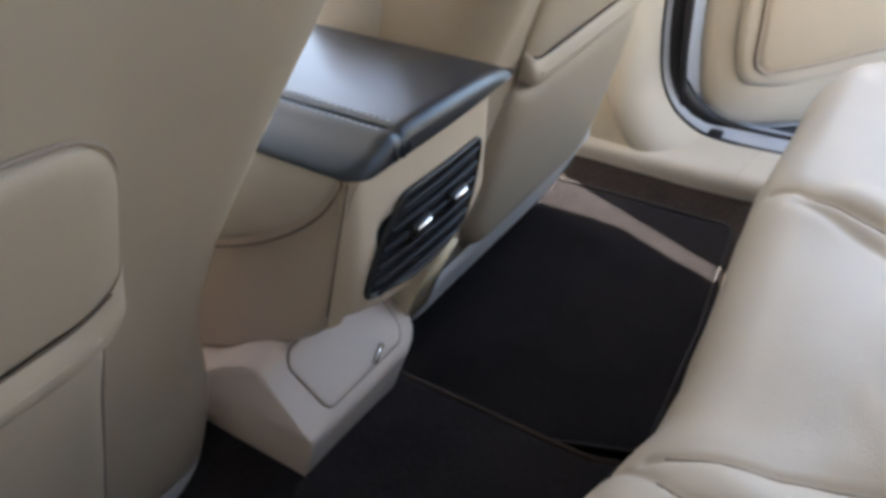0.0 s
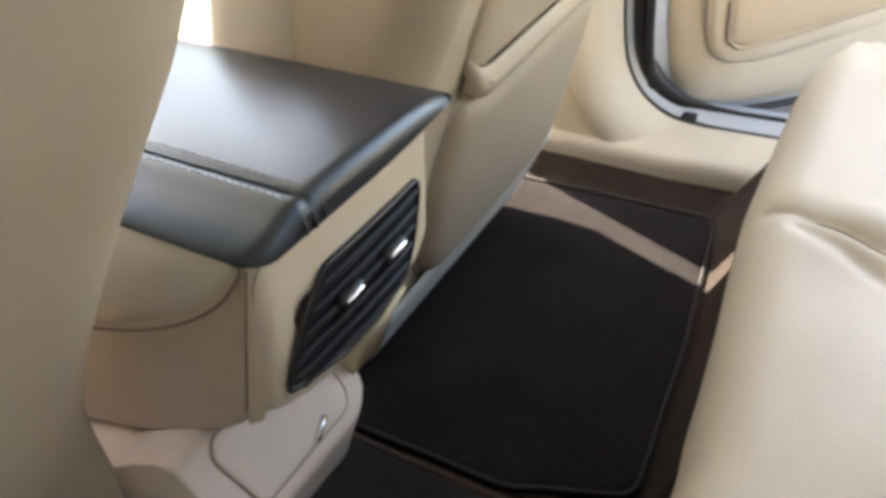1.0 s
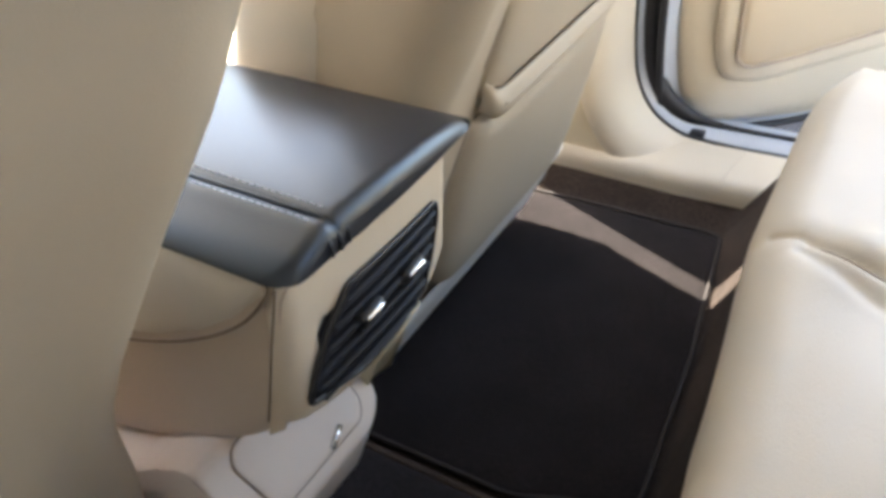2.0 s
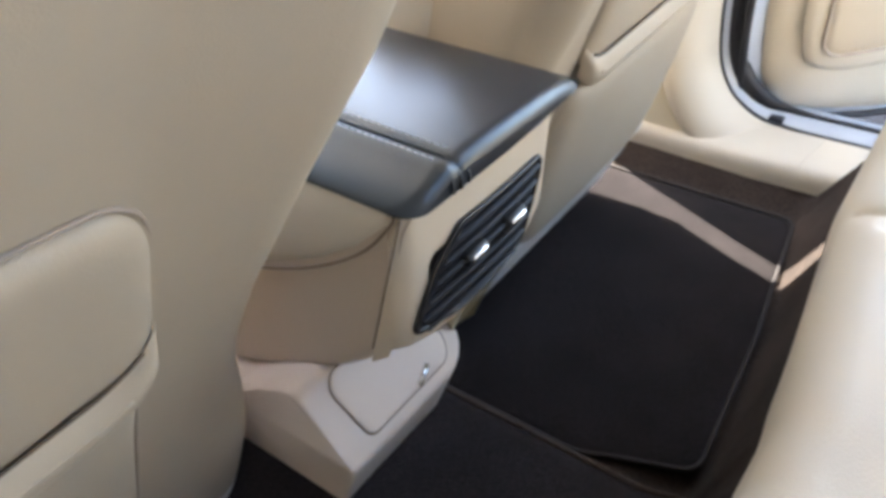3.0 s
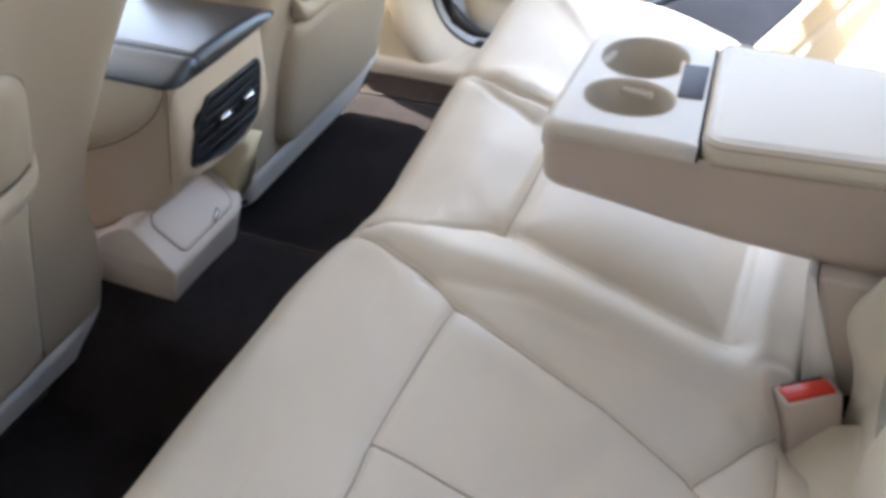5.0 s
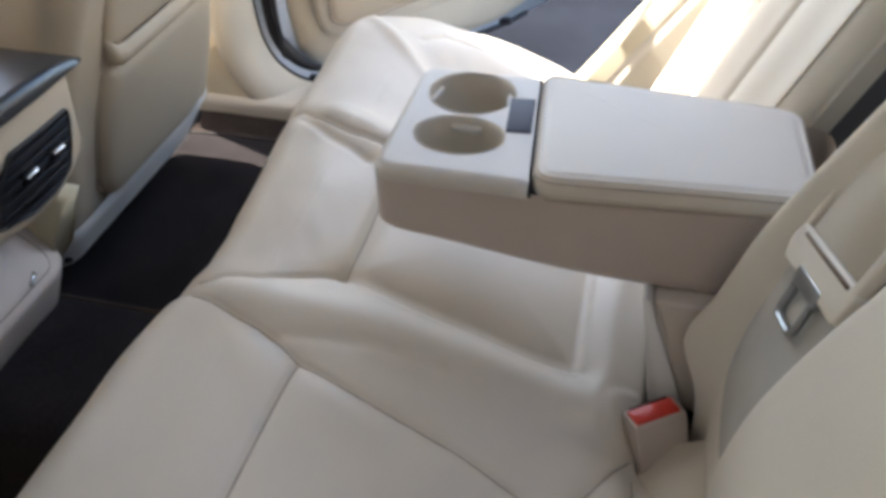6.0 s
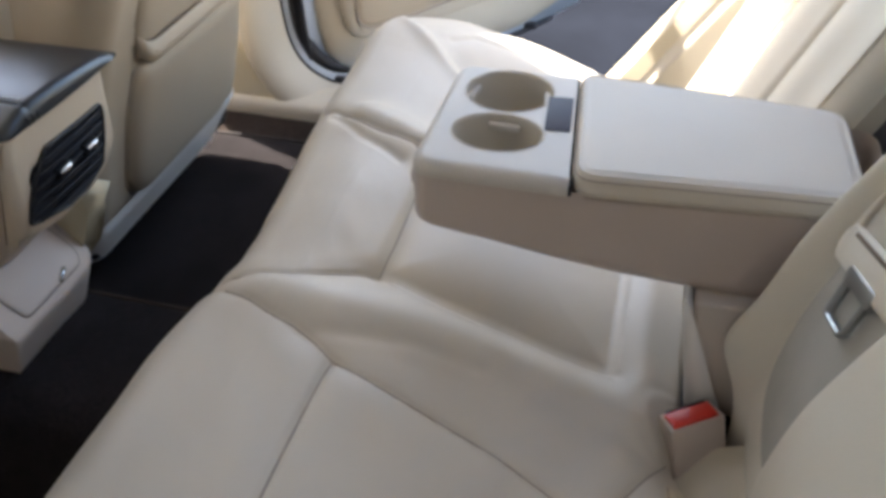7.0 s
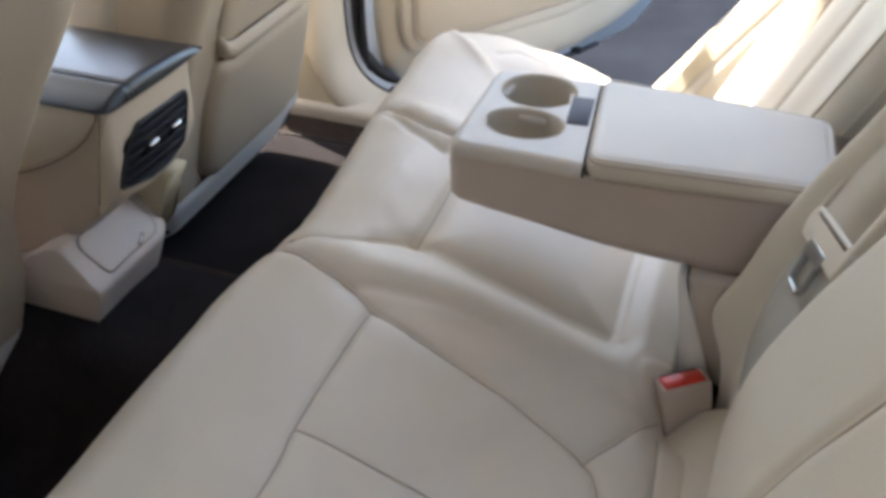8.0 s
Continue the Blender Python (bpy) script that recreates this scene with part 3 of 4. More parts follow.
# ---- centre console ----
def console():
    co = thing("centre_console", "cream centre console with a black leather lid and rear air vents", "console", (-0.25, 0.0, 0.13))
    bottom = [(-0.60, 0.17), (-0.40, 0.15), (-0.23, 0.196), (-0.15, 0.234), (-0.084, 0.271), (-0.03, 0.308), (-0.012, 0.324)]

    def section(u, v):
        x = -0.60 + 0.592 * v
        zb, zt = lerp_at(bottom, x), 0.470
        a = 2 * math.pi * u
        c, s = math.cos(a), math.sin(a)
        e = 0.22
        y = 0.096 * math.copysign(abs(c) ** e, c)
        z = (zb + zt) / 2 + (zt - zb) / 2 * math.copysign(abs(s) ** e, s)
        y *= (1.0 - 0.02 * max(0, (0.40 - z) / 0.2)) * (0.76 if y > 0 else 1.0)
        x += (0.012 - 0.298 * (0.462 - z)) * v**14
        return (x, y, z)
    own(co, part("body", sheet(section, 64, 60, True), TRIM_LEATHER))
    pedestal = [(-0.60, 0.12), (-0.130, 0.12), (-0.096, 0.20), (-0.062, 0.25), (-0.034, 0.30), (-0.60, 0.31)]
    own(co, part("pedestal", slab(pedestal, lambda a, b, d: (a, 0.040 + d, b), 0.045, 0.012, 3), TRIM_SUN_TINT, None, "cream lower side of the console, tinted yellow as by bounced sun"))

    def on_face(a, b, d):
        return (-0.030 + d + 0.10 * (b - 0.40) - 0.10 * max(0, 0.345 - b) - 0.5 * a * a, a, b)
    foot = [(-0.0985, 0.336), (-0.088, 0.336), (-0.07, 0.330), (-0.04, 0.325), (0.0, 0.327), (0.03, 0.334), (0.052, 0.344), (0.070, 0.362), (0.079, 0.385)]

    def wrap(u, v):
        """The rear panel: a side strip that turns round a soft corner into the rear face."""
        r = 0.013
        s_len = 0.040 + 1.5708 * r + 0.1515 + 1.5708 * r + 0.030
        q = u * s_len
        if q < 0.040:
            lead, a = q / 0.040 - 1, -0.0985
        elif q < 0.040 + 1.5708 * r:
            t = (q - 0.040) / r
            lead, a = None, -0.0985 + r * (1 - math.cos(t))
        elif q < 0.1915 + 1.5708 * r:
            lead, a = None, -0.0985 + r + (q - 0.040 - 1.5708 * r)
            t = math.pi / 2
        elif q < 0.1915 + 3.1416 * r:
            t = math.pi / 2 - (q - 0.1915 - 1.5708 * r) / r
            lead, a = None, 0.079 - r * (1 - math.cos(t))
        else:
            lead, a, t = -(q - 0.1915 - 3.1416 * r) / 0.030, 0.079, 0.0
        zb, zt = lerp_at(foot, a) + 0.016 * min(0, lead or 0) * (a < 0), 0.471 - 0.02 * max(0, a + 0.05)
        z = zb + (zt - zb) * v
        curl = max(0.0, 1 - v / 0.11)
        face_x = on_face(a, z, 0.032)[0]
        if lead is None:
            x = face_x - r * (1 - math.sin(t))
        elif a < 0:
            groove_x = 0.001 - 0.039 * (0.462 - z) / 0.131
            x = face_x - r + (face_x - r - groove_x) * lead if face_x - r > groove_x else groove_x
        else:
            x = face_x - r + 0.04 * lead
        x -= 0.004 * (abs(a + 0.016) < 0.056 and 0.362 < z < 0.418)
        return (x - 0.028 * curl * curl * (math.sin(t) if lead is None else 0.0), a * (1 - 0.04 * curl * curl * (lead is None)), z)
    own(co, part("rear_panel", sheet(wrap, 96, 24), PANEL, None, "cream plastic rear panel round the vents"))
    vent = rounded([(-0.047, 0.432), (0.053, 0.429), (0.055, 0.417), (0.047, 0.385), (0.036, 0.361), (0.0, 0.350), (-0.038, 0.349), (-0.090, 0.362), (-0.084, 0.380), (-0.070, 0.407)], 0.005)
    vp = part("vent", slab(vent, lambda a, b, d: on_face(a, b, 0.026 + d), 0.0085, 0.0005, 1), DARK_CAVITY, None, "black air vent housing")
    own(co, vp)
    rimpts = [on_face(a, b, 0.0345) for a, b in refine(vent, 0.006)]
    fr = part("frame", tube(rimpts + rimpts[:1], 0.0022, 6, False), BLACK_PLASTIC)
    place_on(vp, fr)
    for i in range(6):
        z = 0.3585 + i * 0.0130
        lo = lerp_at([(0.350, -0.045), (0.362, -0.086), (0.380, -0.081), (0.407, -0.067), (0.432, -0.045)], z)
        hi = lerp_at([(0.350, -0.004), (0.361, 0.028), (0.385, 0.040), (0.417, 0.048), (0.43, 0.049)], z)
        row = [Vector(on_face(lo + (hi - lo) * k / 16, z, 0.0345)) for k in range(17)]
        blade = [(0.0044, 0.0004), (0.0038, 0.0011), (-0.006, 0.0042), (-0.006, 0.0026), (0.0036, -0.0004), (0.0044, 0.0004)]
        place_on(vp, part("slat", sheet(lambda u, v: row[round(u * 16)] + Vector((blade[round(v * 5)][0], 0, blade[round(v * 5)][1])), 17, 6), VENT_SLAT))
    for sg in (-1, 1):
        kn = part("vent_knob", rbox(on_face(sg * 0.024 - 0.007, 0.398, 0.0405), (0.005, 0.019, 0.0050), 0.002, 3, (0, 20, 0)), CHROME, None, "chrome vent thumb tab")
        place_on(vp, kn)
        place_on(vp, part("knob_block", rbox(on_face(sg * 0.024 - 0.007, 0.396, 0.0365), (0.010, 0.024, 0.013), 0.003, 2, (0, 20, 0)), BLACK_PLASTIC))
    # side: upper padded piece above a curved seam, and an upright groove
    seam = [(x, -0.0980, z) for x, z in ((-0.003, 0.468), (-0.006, 0.459), (-0.033, 0.427), (-0.075, 0.396), (-0.13, 0.368), (-0.20, 0.345), (-0.30, 0.33))]
    own(co, part("side_seam", tube(curve(seam, 6), 0.0011, 6), GROOVE))
    up = rounded([(-0.40, 0.468), (-0.001, 0.468), (-0.007, 0.459), (-0.037, 0.428), (-0.078, 0.399), (-0.132, 0.372), (-0.20, 0.350), (-0.40, 0.335)], 0.008)
    own(co, part("side_pad", pad(up, lambda a, b, off: (a, -0.0945 - off, b), 0.006, 0.003, 5, 7), LEATHER, None, "padded cream leather side"))
    own(co, part("groove", tube([(0.002 - 0.040 * k / 9, -0.0984, 0.466 - 0.130 * k / 9) for k in range(10)], 0.0007, 6), GROOVE))
    # lid
    sec = [(-0.094, 0.456), (-0.101, 0.463), (-0.100, 0.469), (-0.090, 0.4765), (-0.076, 0.4825), (-0.066, 0.4862), (-0.058, 0.4850), (-0.050, 0.4868), (-0.01, 0.4860), (0.04, 0.4815), (0.075, 0.4745), (0.092, 0.468), (0.098, 0.459), (0.092, 0.446)]
    sp = curve([(a, b, 0) for a, b in sec], 5)

    def lid(u, v):
        p = sp[round(u * (len(sp) - 1))]
        low = 0.4655 - 0.01 * max(0, p.x - 0.06)
        if v < 0.7:
            x, drop = -0.46 + 0.463 * v / 0.7, 0.0
        elif v < 0.9:
            t = (v - 0.7) / 0.2 * math.pi / 2
            x, drop = 0.003 + 0.011 * math.sin(t), 0.010 * (1 - math.cos(t))
        else:
            x, drop = 0.014 - 0.002 * (v - 0.9) / 0.1, 0.010 + 0.024 * (v - 0.9) / 0.1
        d = min(0.0149, max(0.0, abs(p.x) - 0.086))
        x -= (0.015 - math.sqrt(0.015**2 - d * d)) * min(1, max(0, (v - 0.5) / 0.2))
        return (x - 0.5 * p.x * p.x, p.x, max(low, p.y - drop))
    ld = part("lid", sheet(lid, len(sp), 90), BLACK_LEATHER, None, "black leather console lid with pale double stitching")
    own(co, ld)
    bars = []
    for y, z in ((-0.0645, 0.4866), (-0.0515, 0.4870)):
        for k in range(74):
            bars.append(rbox((-0.42 + k * 0.0057, y, z), (0.0034, 0.0008, 0.0006), 0))
    place_on(ld, part("stitching", sub(*bars), THREAD, None, "pale grey stitches"))
    for y in (-0.066, -0.058, -0.050):
        place_on(ld, part("lid_seam", tube([(-0.004, y, 0.4858), (0.006, y, 0.4835), (0.0118, y, 0.4775), (0.0130, y, 0.4735), (0.0125, y, 0.4672)] if y != -0.058 else [(-0.44, y, 0.4858), (-0.002, y, 0.4858), (0.006, y, 0.4832), (0.0122, y, 0.477), (0.0134, y, 0.473), (0.0128, y, 0.4668)], 0.0011, 6), BLACK_LEATHER))
    ld.location = (0.006, 0.0, 0.005)
    co.location += Vector((0.0, 0.008, 0.002))
    return co


GROOVE = material("groove_shadow_plastic", (0.22, 0.165, 0.125), 0.8, vary=0.06, vscale=30, spec=0.2)
PANEL = material("panel_plastic", (0.66, 0.565, 0.44), 0.45, vary=0.03, vscale=7, grain=0.3, gscale=900)
TRIM_LEATHER = material("console_vinyl", (0.56, 0.465, 0.37), 0.45, vary=0.03, vscale=6, grain=0.35, gscale=700)
# Cream with the yellow of bounced sunlight mixed into its colour.
TRIM_SUN_TINT = material("sun_tinted_plastic", (0.66, 0.57, 0.38), 0.5, vary=0.03, vscale=6, grain=0.3, gscale=800)
VENT_SLAT = material("vent_slat_plastic", (0.011, 0.011, 0.013), 0.36, vary=0.1, spec=0.25)
console()


def console_box():
    """The low box behind the console, with a flap."""
    bx = thing("console_box", "pale plastic storage box with a flap behind the console", "storage box", (-0.15, -0.03, 0.13))
    prof = [(-0.36, 0.145), (-0.074, 0.145), (-0.050, 0.211), (-0.055, 0.219), (-0.101, 0.2725), (-0.118, 0.270), (-0.15, 0.252), (-0.20, 0.214), (-0.36, 0.16)]
    bm = slab(rounded(prof, 0.008, 3), lambda a, b, d: (a, -0.121 + d, b), 0.176, 0.005, 3)
    for y in (-0.05, 0.0, 0.012, 0.024, 0.036, 0.048):
        bmesh.ops.bisect_plane(bm, geom=bm.verts[:] + bm.edges[:] + bm.faces[:], plane_co=(0, y, 0), plane_no=(0, 1, 0))
    for v in bm.verts:
        k = max(0.0, v.co.y) / 0.052
        low = max(0.0, (0.20 - v.co.z) / 0.072)
        v.co.x -= 0.022 * k * k * (1 - 0.3 * low)
        v.co.z -= 0.006 * k
        if v.co.y > 0:
            v.co.y *= 1 - 0.45 * low
    smooth(bm)
    own(bx, part("body", bm, TRIM_GREY2))
    nrm = Vector((0.76, 0, 0.65))
    along = Vector((-0.65, 0, 0.76))

    def slope(a, b, off):
        p = Vector((-0.0595, -0.036 + a, 0.2245)) + along * b + nrm * off
        k = max(0.0, p.y) / 0.052
        return (p.x - 0.028 * k * k * 0.8, p.y, p.z - 0.006 * k)
    poly = rounded([(-0.054, -0.004), (0.050, -0.004), (0.064, 0.006), (0.064, 0.034), (0.058, 0.060), (-0.050, 0.060), (-0.060, 0.048)], 0.010)
    flap = part("flap", pad(poly, slope, 0.0016, 0.003, 16, 8, 0.008), TRIM_GREY2, None, "smooth pale flap")
    own(bx, flap)
    ring = [slope(a, b, 0.0004) for a, b in refine(poly, 0.006)]
    place_on(flap, part("flap_gap", tube(ring + ring[:1], 0.0007, 6, False), GROOVE))
    # Chrome sliver modelled in place of a glint on the flap edge.
    place_on(flap, part("flap_glint", tube([slope(0.010, -0.001, 0.0022), slope(0.028, 0.007, 0.0022)], 0.0026, 8), CHROME, None, "small chrome sliver standing in for a glint on the flap"))
    own(bx, part("corner_joint", tube([(-0.0705, -0.1187, 0.156), (-0.0590, -0.1187, 0.190)], 0.0007, 5), GROOVE))
    return bx


TRIM_GREY2 = material("box_plastic", (0.63, 0.54, 0.465), 0.38, vary=0.03, vscale=8, grain=0.3, gscale=800)
console_box()


# ---- rear bench ----
BENCH_FRONT = [(-0.66, 0.186), (-0.47, 0.183), (-0.35, 0.179), (-0.21, 0.181), (-0.127, 0.195), (-0.09, 0.205), (-0.055, 0.213), (-0.02, 0.213), (0.02, 0.208), (0.06, 0.204), (0.125, 0.196), (0.20, 0.186), (0.27, 0.179), (0.42, 0.176), (0.52, 0.189), (0.6, 0.211)]
BENCH_RIGHT = [(0.10, 0.560), (0.23, 0.562), (0.32, 0.550), (0.43, 0.530), (0.56, 0.490), (0.72, 0.445)]
BENCH_TOP = [(0.17, 0.353), (0.25, 0.365), (0.3, 0.368), (0.36, 0.36), (0.45, 0.345), (0.55, 0.321), (0.66, 0.291), (0.74, 0.27)]
S_INNER = [(0.20, -0.105), (0.247, -0.124), (0.295, -0.144), (0.335, -0.156), (0.366, -0.172), (0.418, -0.187), (0.484, -0.203), (0.54, -0.219), (0.585, -0.235), (0.607, -0.244), (0.621, -0.260), (0.629, -0.285), (0.630, -0.33)]
S_CROSS = [(0.366, -0.176), (0.364, -0.25), (0.364, -0.337), (0.369, -0.39), (0.366, -0.55)]
S_OUTER = [(0.365, -0.337), (0.40, -0.339), (0.448, -0.343), (0.494, -0.346), (0.56, -0.36)]
S_BUCKLE = [(0.607, -0.243), (0.633, -0.205), (0.665, -0.148)]
S_RIDGE = [(0.226, -0.103), (0.262, -0.095), (0.296, -0.092), (0.326, -0.076), (0.366, -0.052)]
S_MIDFRONT = [(0.368, -0.055), (0.369, 0.0), (0.365, 0.10), (0.36, 0.15)]
S_RIGHT = [(0.20, 0.228), (0.219, 0.224), (0.258, 0.190), (0.30, 0.167), (0.345, 0.155), (0.36, 0.15), (0.48, 0.17), (0.62, 0.21)]
S_RIGHT2 = [(0.225, 0.205), (0.244, 0.187), (0.28, 0.157), (0.335, 0.127)]
S_CREST = [(0.235, 0.475), (0.255, 0.455), (0.305, 0.402), (0.352, 0.346)]
S_FLANK = [(0.319, 0.438), (0.343, 0.463), (0.391, 0.456), (0.476, 0.436), (0.534, 0.408)]
S_REAR = [(0.668, -0.172), (0.672, -0.24), (0.675, -0.32), (0.677, -0.55)]
S_ARC = [(0.332, -0.158), (0.355, -0.148), (0.39, -0.142), (0.43, -0.136), (0.49, -0.140)]
S_PAD = [(0.368, -0.055), (0.44, -0.072), (0.50, -0.079), (0.56, -0.086), (0.612, -0.082)]
SHARP = [S_INNER, S_CROSS, S_BUCKLE, S_RIGHT, S_RIDGE, S_MIDFRONT, S_REAR]
SOFT = [S_PAD, S_RIGHT2, S_FLANK]


def bench_z(x, y):
    z = lerp_at(BENCH_TOP, x)
    z += 0.012 * bell(seg_dist(x, y, [(0.27, -0.115), (0.33, -0.115), (0.40, -0.112), (0.50, -0.118), (0.60, -0.125)]), 0.030) * min(1, max(0, (x - 0.2) / 0.08))
    z += 0.018 * bell(seg_dist(x, y, [(0.27, 0.20), (0.35, 0.17), (0.50, 0.17), (0.62, 0.20)]), 0.035)
    edge = lerp_at(S_PAD, x)
    inside = max(0, min(1, (x - 0.360) / 0.016)) * max(0, min(1, (0.612 - x) / 0.012)) * max(0, min(1, (y - edge + 0.004) / 0.016)) * max(0, min(1, (0.15 - y) / 0.02))
    z -= 0.013 * inside
    if inside > 0:
        rim = min(x - 0.364, 0.612 - x, y - edge, 0.152 - y)
        z += 0.015 * (1 - math.exp(-max(0.0, rim) / 0.024)) * inside
    z += 0.012 * bell(x - 0.636, 0.020) * max(0, min(1, (y + 0.16) / 0.03)) * max(0, min(1, (0.2 - y) / 0.03))
    z += 0.012 * bell(y + 0.55, 0.06) + 0.016 * bell(y - 0.45, 0.06) * bell(x - 0.3, 0.25)
    z -= 0.010 * bell(y + 0.37, 0.14) * bell(x - 0.50, 0.12)
    z -= 0.034 * bell(math.hypot(x - 0.690, y + 0.150), 0.030)
    ring = math.hypot(x - 0.668, y + 0.118)
    z += 0.0016 * bell(ring - 0.026, 0.005) - 0.0014 * bell(ring - 0.035, 0.006)
    for ln in SHARP:
        d = seg_dist(x, y, ln)
        if d < 0.05:
            z -= 0.0034 * bell(d, 0.0032) + 0.0030 * bell(d, 0.013)
    for ln in SOFT:
        d = seg_dist(x, y, ln)
        if d < 0.05:
            z -= 0.0030 * bell(d, 0.0060) + 0.0026 * bell(d, 0.018)
    z -= 0.0022 * bell(seg_dist(x, y, S_ARC), 0.007) + 0.0010 * bell(seg_dist(x, y, S_OUTER), 0.003)
    if y > 0.28:
        past = x - lerp_at([(0.30, 0.395), (0.346, 0.352), (0.402, 0.305), (0.455, 0.255), (0.50, 0.215)], y)
        z -= 0.013 * min(1.0, (y - 0.28) / 0.06) / (1 + math.exp(-max(-0.2, min(0.2, past)) / 0.004))
        z += 0.006 * bell(seg_dist(x, y, S_CREST), 0.012)
    z += 0.006 * bell(x - 0.30, 0.045) * bell(y - 0.06, 0.09)
    z += 0.0022 * bell(seg_dist(x, y, [(0.484, -0.318), (0.495, -0.265), (0.518, -0.225)]), 0.013) - 0.0020 * bell(seg_dist(x, y, [(0.512, -0.318), (0.524, -0.272), (0.545, -0.238)]), 0.011)
    wr = noise.noise(Vector((x * 16, y * 11, 4.0))) * 0.0022 + noise.noise(Vector((x * 40 + y * 20, y * 14 - x * 10, 1.0))) * 0.0008
    z += wr * (1.0 if x > 0.3 else 0.5) * (1 - 0.75 * inside)
    return z


def bench_point(u, v):
    yl = -0.655
    y = yl + (lerp_at(BENCH_RIGHT, 0.2) - yl) * u
    R = lerp_at([(-0.24, 0.060), (-0.04, 0.042)], y)
    xf = lerp_at(BENCH_FRONT, y)
    if v < 0.16:
        k = v / 0.16
        z0 = bench_z(xf + R, y)
        return Vector((xf + 0.030 * (1 - k) ** 1.5, y, 0.15 + (z0 - R - 0.15) * k))
    if v < 0.30:
        k = (v - 0.16) / 0.14 * math.pi / 2
        z = bench_z(xf + R * (1 - math.cos(k)), y)
        return Vector((xf + R * (1 - math.cos(k)), y, z - R * (1 - math.sin(k))))
    k = (v - 0.30) / 0.70
    xf += R
    x = xf + (0.676 + 0.030 * max(0, min(1, (-0.10 - y) / 0.03)) - xf) * k
    y = yl + (lerp_at(BENCH_RIGHT, x) - yl) * u
    z = bench_z(x, y)
    e = max(0.0, k - 0.975) / 0.025
    z -= 0.03 * (1 - math.sqrt(max(0, 1 - e * e)))
    return Vector((x, y, z))


def bench_sheet(u, v):
    edge = 0.03
    p = bench_point(min(1, max(0, u)), v)
    for d in (1 - u, u):
        if d < edge:
            k = 1 - d / edge
            p.z -= 0.06 * (1 - math.sqrt(max(0, 1 - k * k)))
    return p


def seam_line(line, fn, r=0.0012, lift=0.0004):
    pts = [(p.x, p.y) for p in curve([(x, y, 0) for x, y in line], 6)]
    return tube([(x, y, fn(x, y) + lift) for x, y in pts if x > 0.235], r, 5)


bench = thing("rear_seat", "cream leather rear bench seat with stitched seams and folded-down armrest", "rear seat", (0.42, 0.0, 0.15))
cushion = part("cushion", sheet(bench_sheet, 460, 280), LEATHER, None, "wrinkled cream leather cushion")
own(bench, cushion)
for ln in SHARP + [S_OUTER]:
    part("seam", seam_line(ln, bench_z, 0.0009), SEAM, cushion)
bars = []
row = curve([(0.385, -0.063, 0), (0.44, -0.078, 0), (0.50, -0.085, 0), (0.56, -0.092, 0), (0.608, -0.088, 0)], 14)
for p, q in zip(row, row[1:]):
    mid, d = (p + q) / 2, (q - p).normalized()
    across = Vector((-d.y, d.x, 0)) * 0.0045
    ends = [mid - across, mid + across]
    bars.append(tube([(e.x, e.y, bench_z(e.x, e.y) + 0.0002) for e in ends], 0.0007, 5))
part("stitching", sub(*bars), STITCH, cushion, "gathered stitches along the middle pad")
own(bench, part("under_frame", rbox((0.46, -0.05, 0.155), (0.40, 1.10, 0.13), 0.01, 1), DARK_CAVITY, None, "dark frame under the cushion"))


# ---- rear backrests ----
def back_plane(z, side):
    if side < 0:
        return lerp_at([(0.20, 0.733), (0.33, 0.726), (0.39, 0.722), (0.44, 0.727), (0.54, 0.757), (0.60, 0.788), (0.70, 0.835), (0.96, 0.945)], z) if z < 0.54 else 0.757 + 0.45 * (z - 0.54)
    return 0.690 + 0.42 * (z - 0.33)


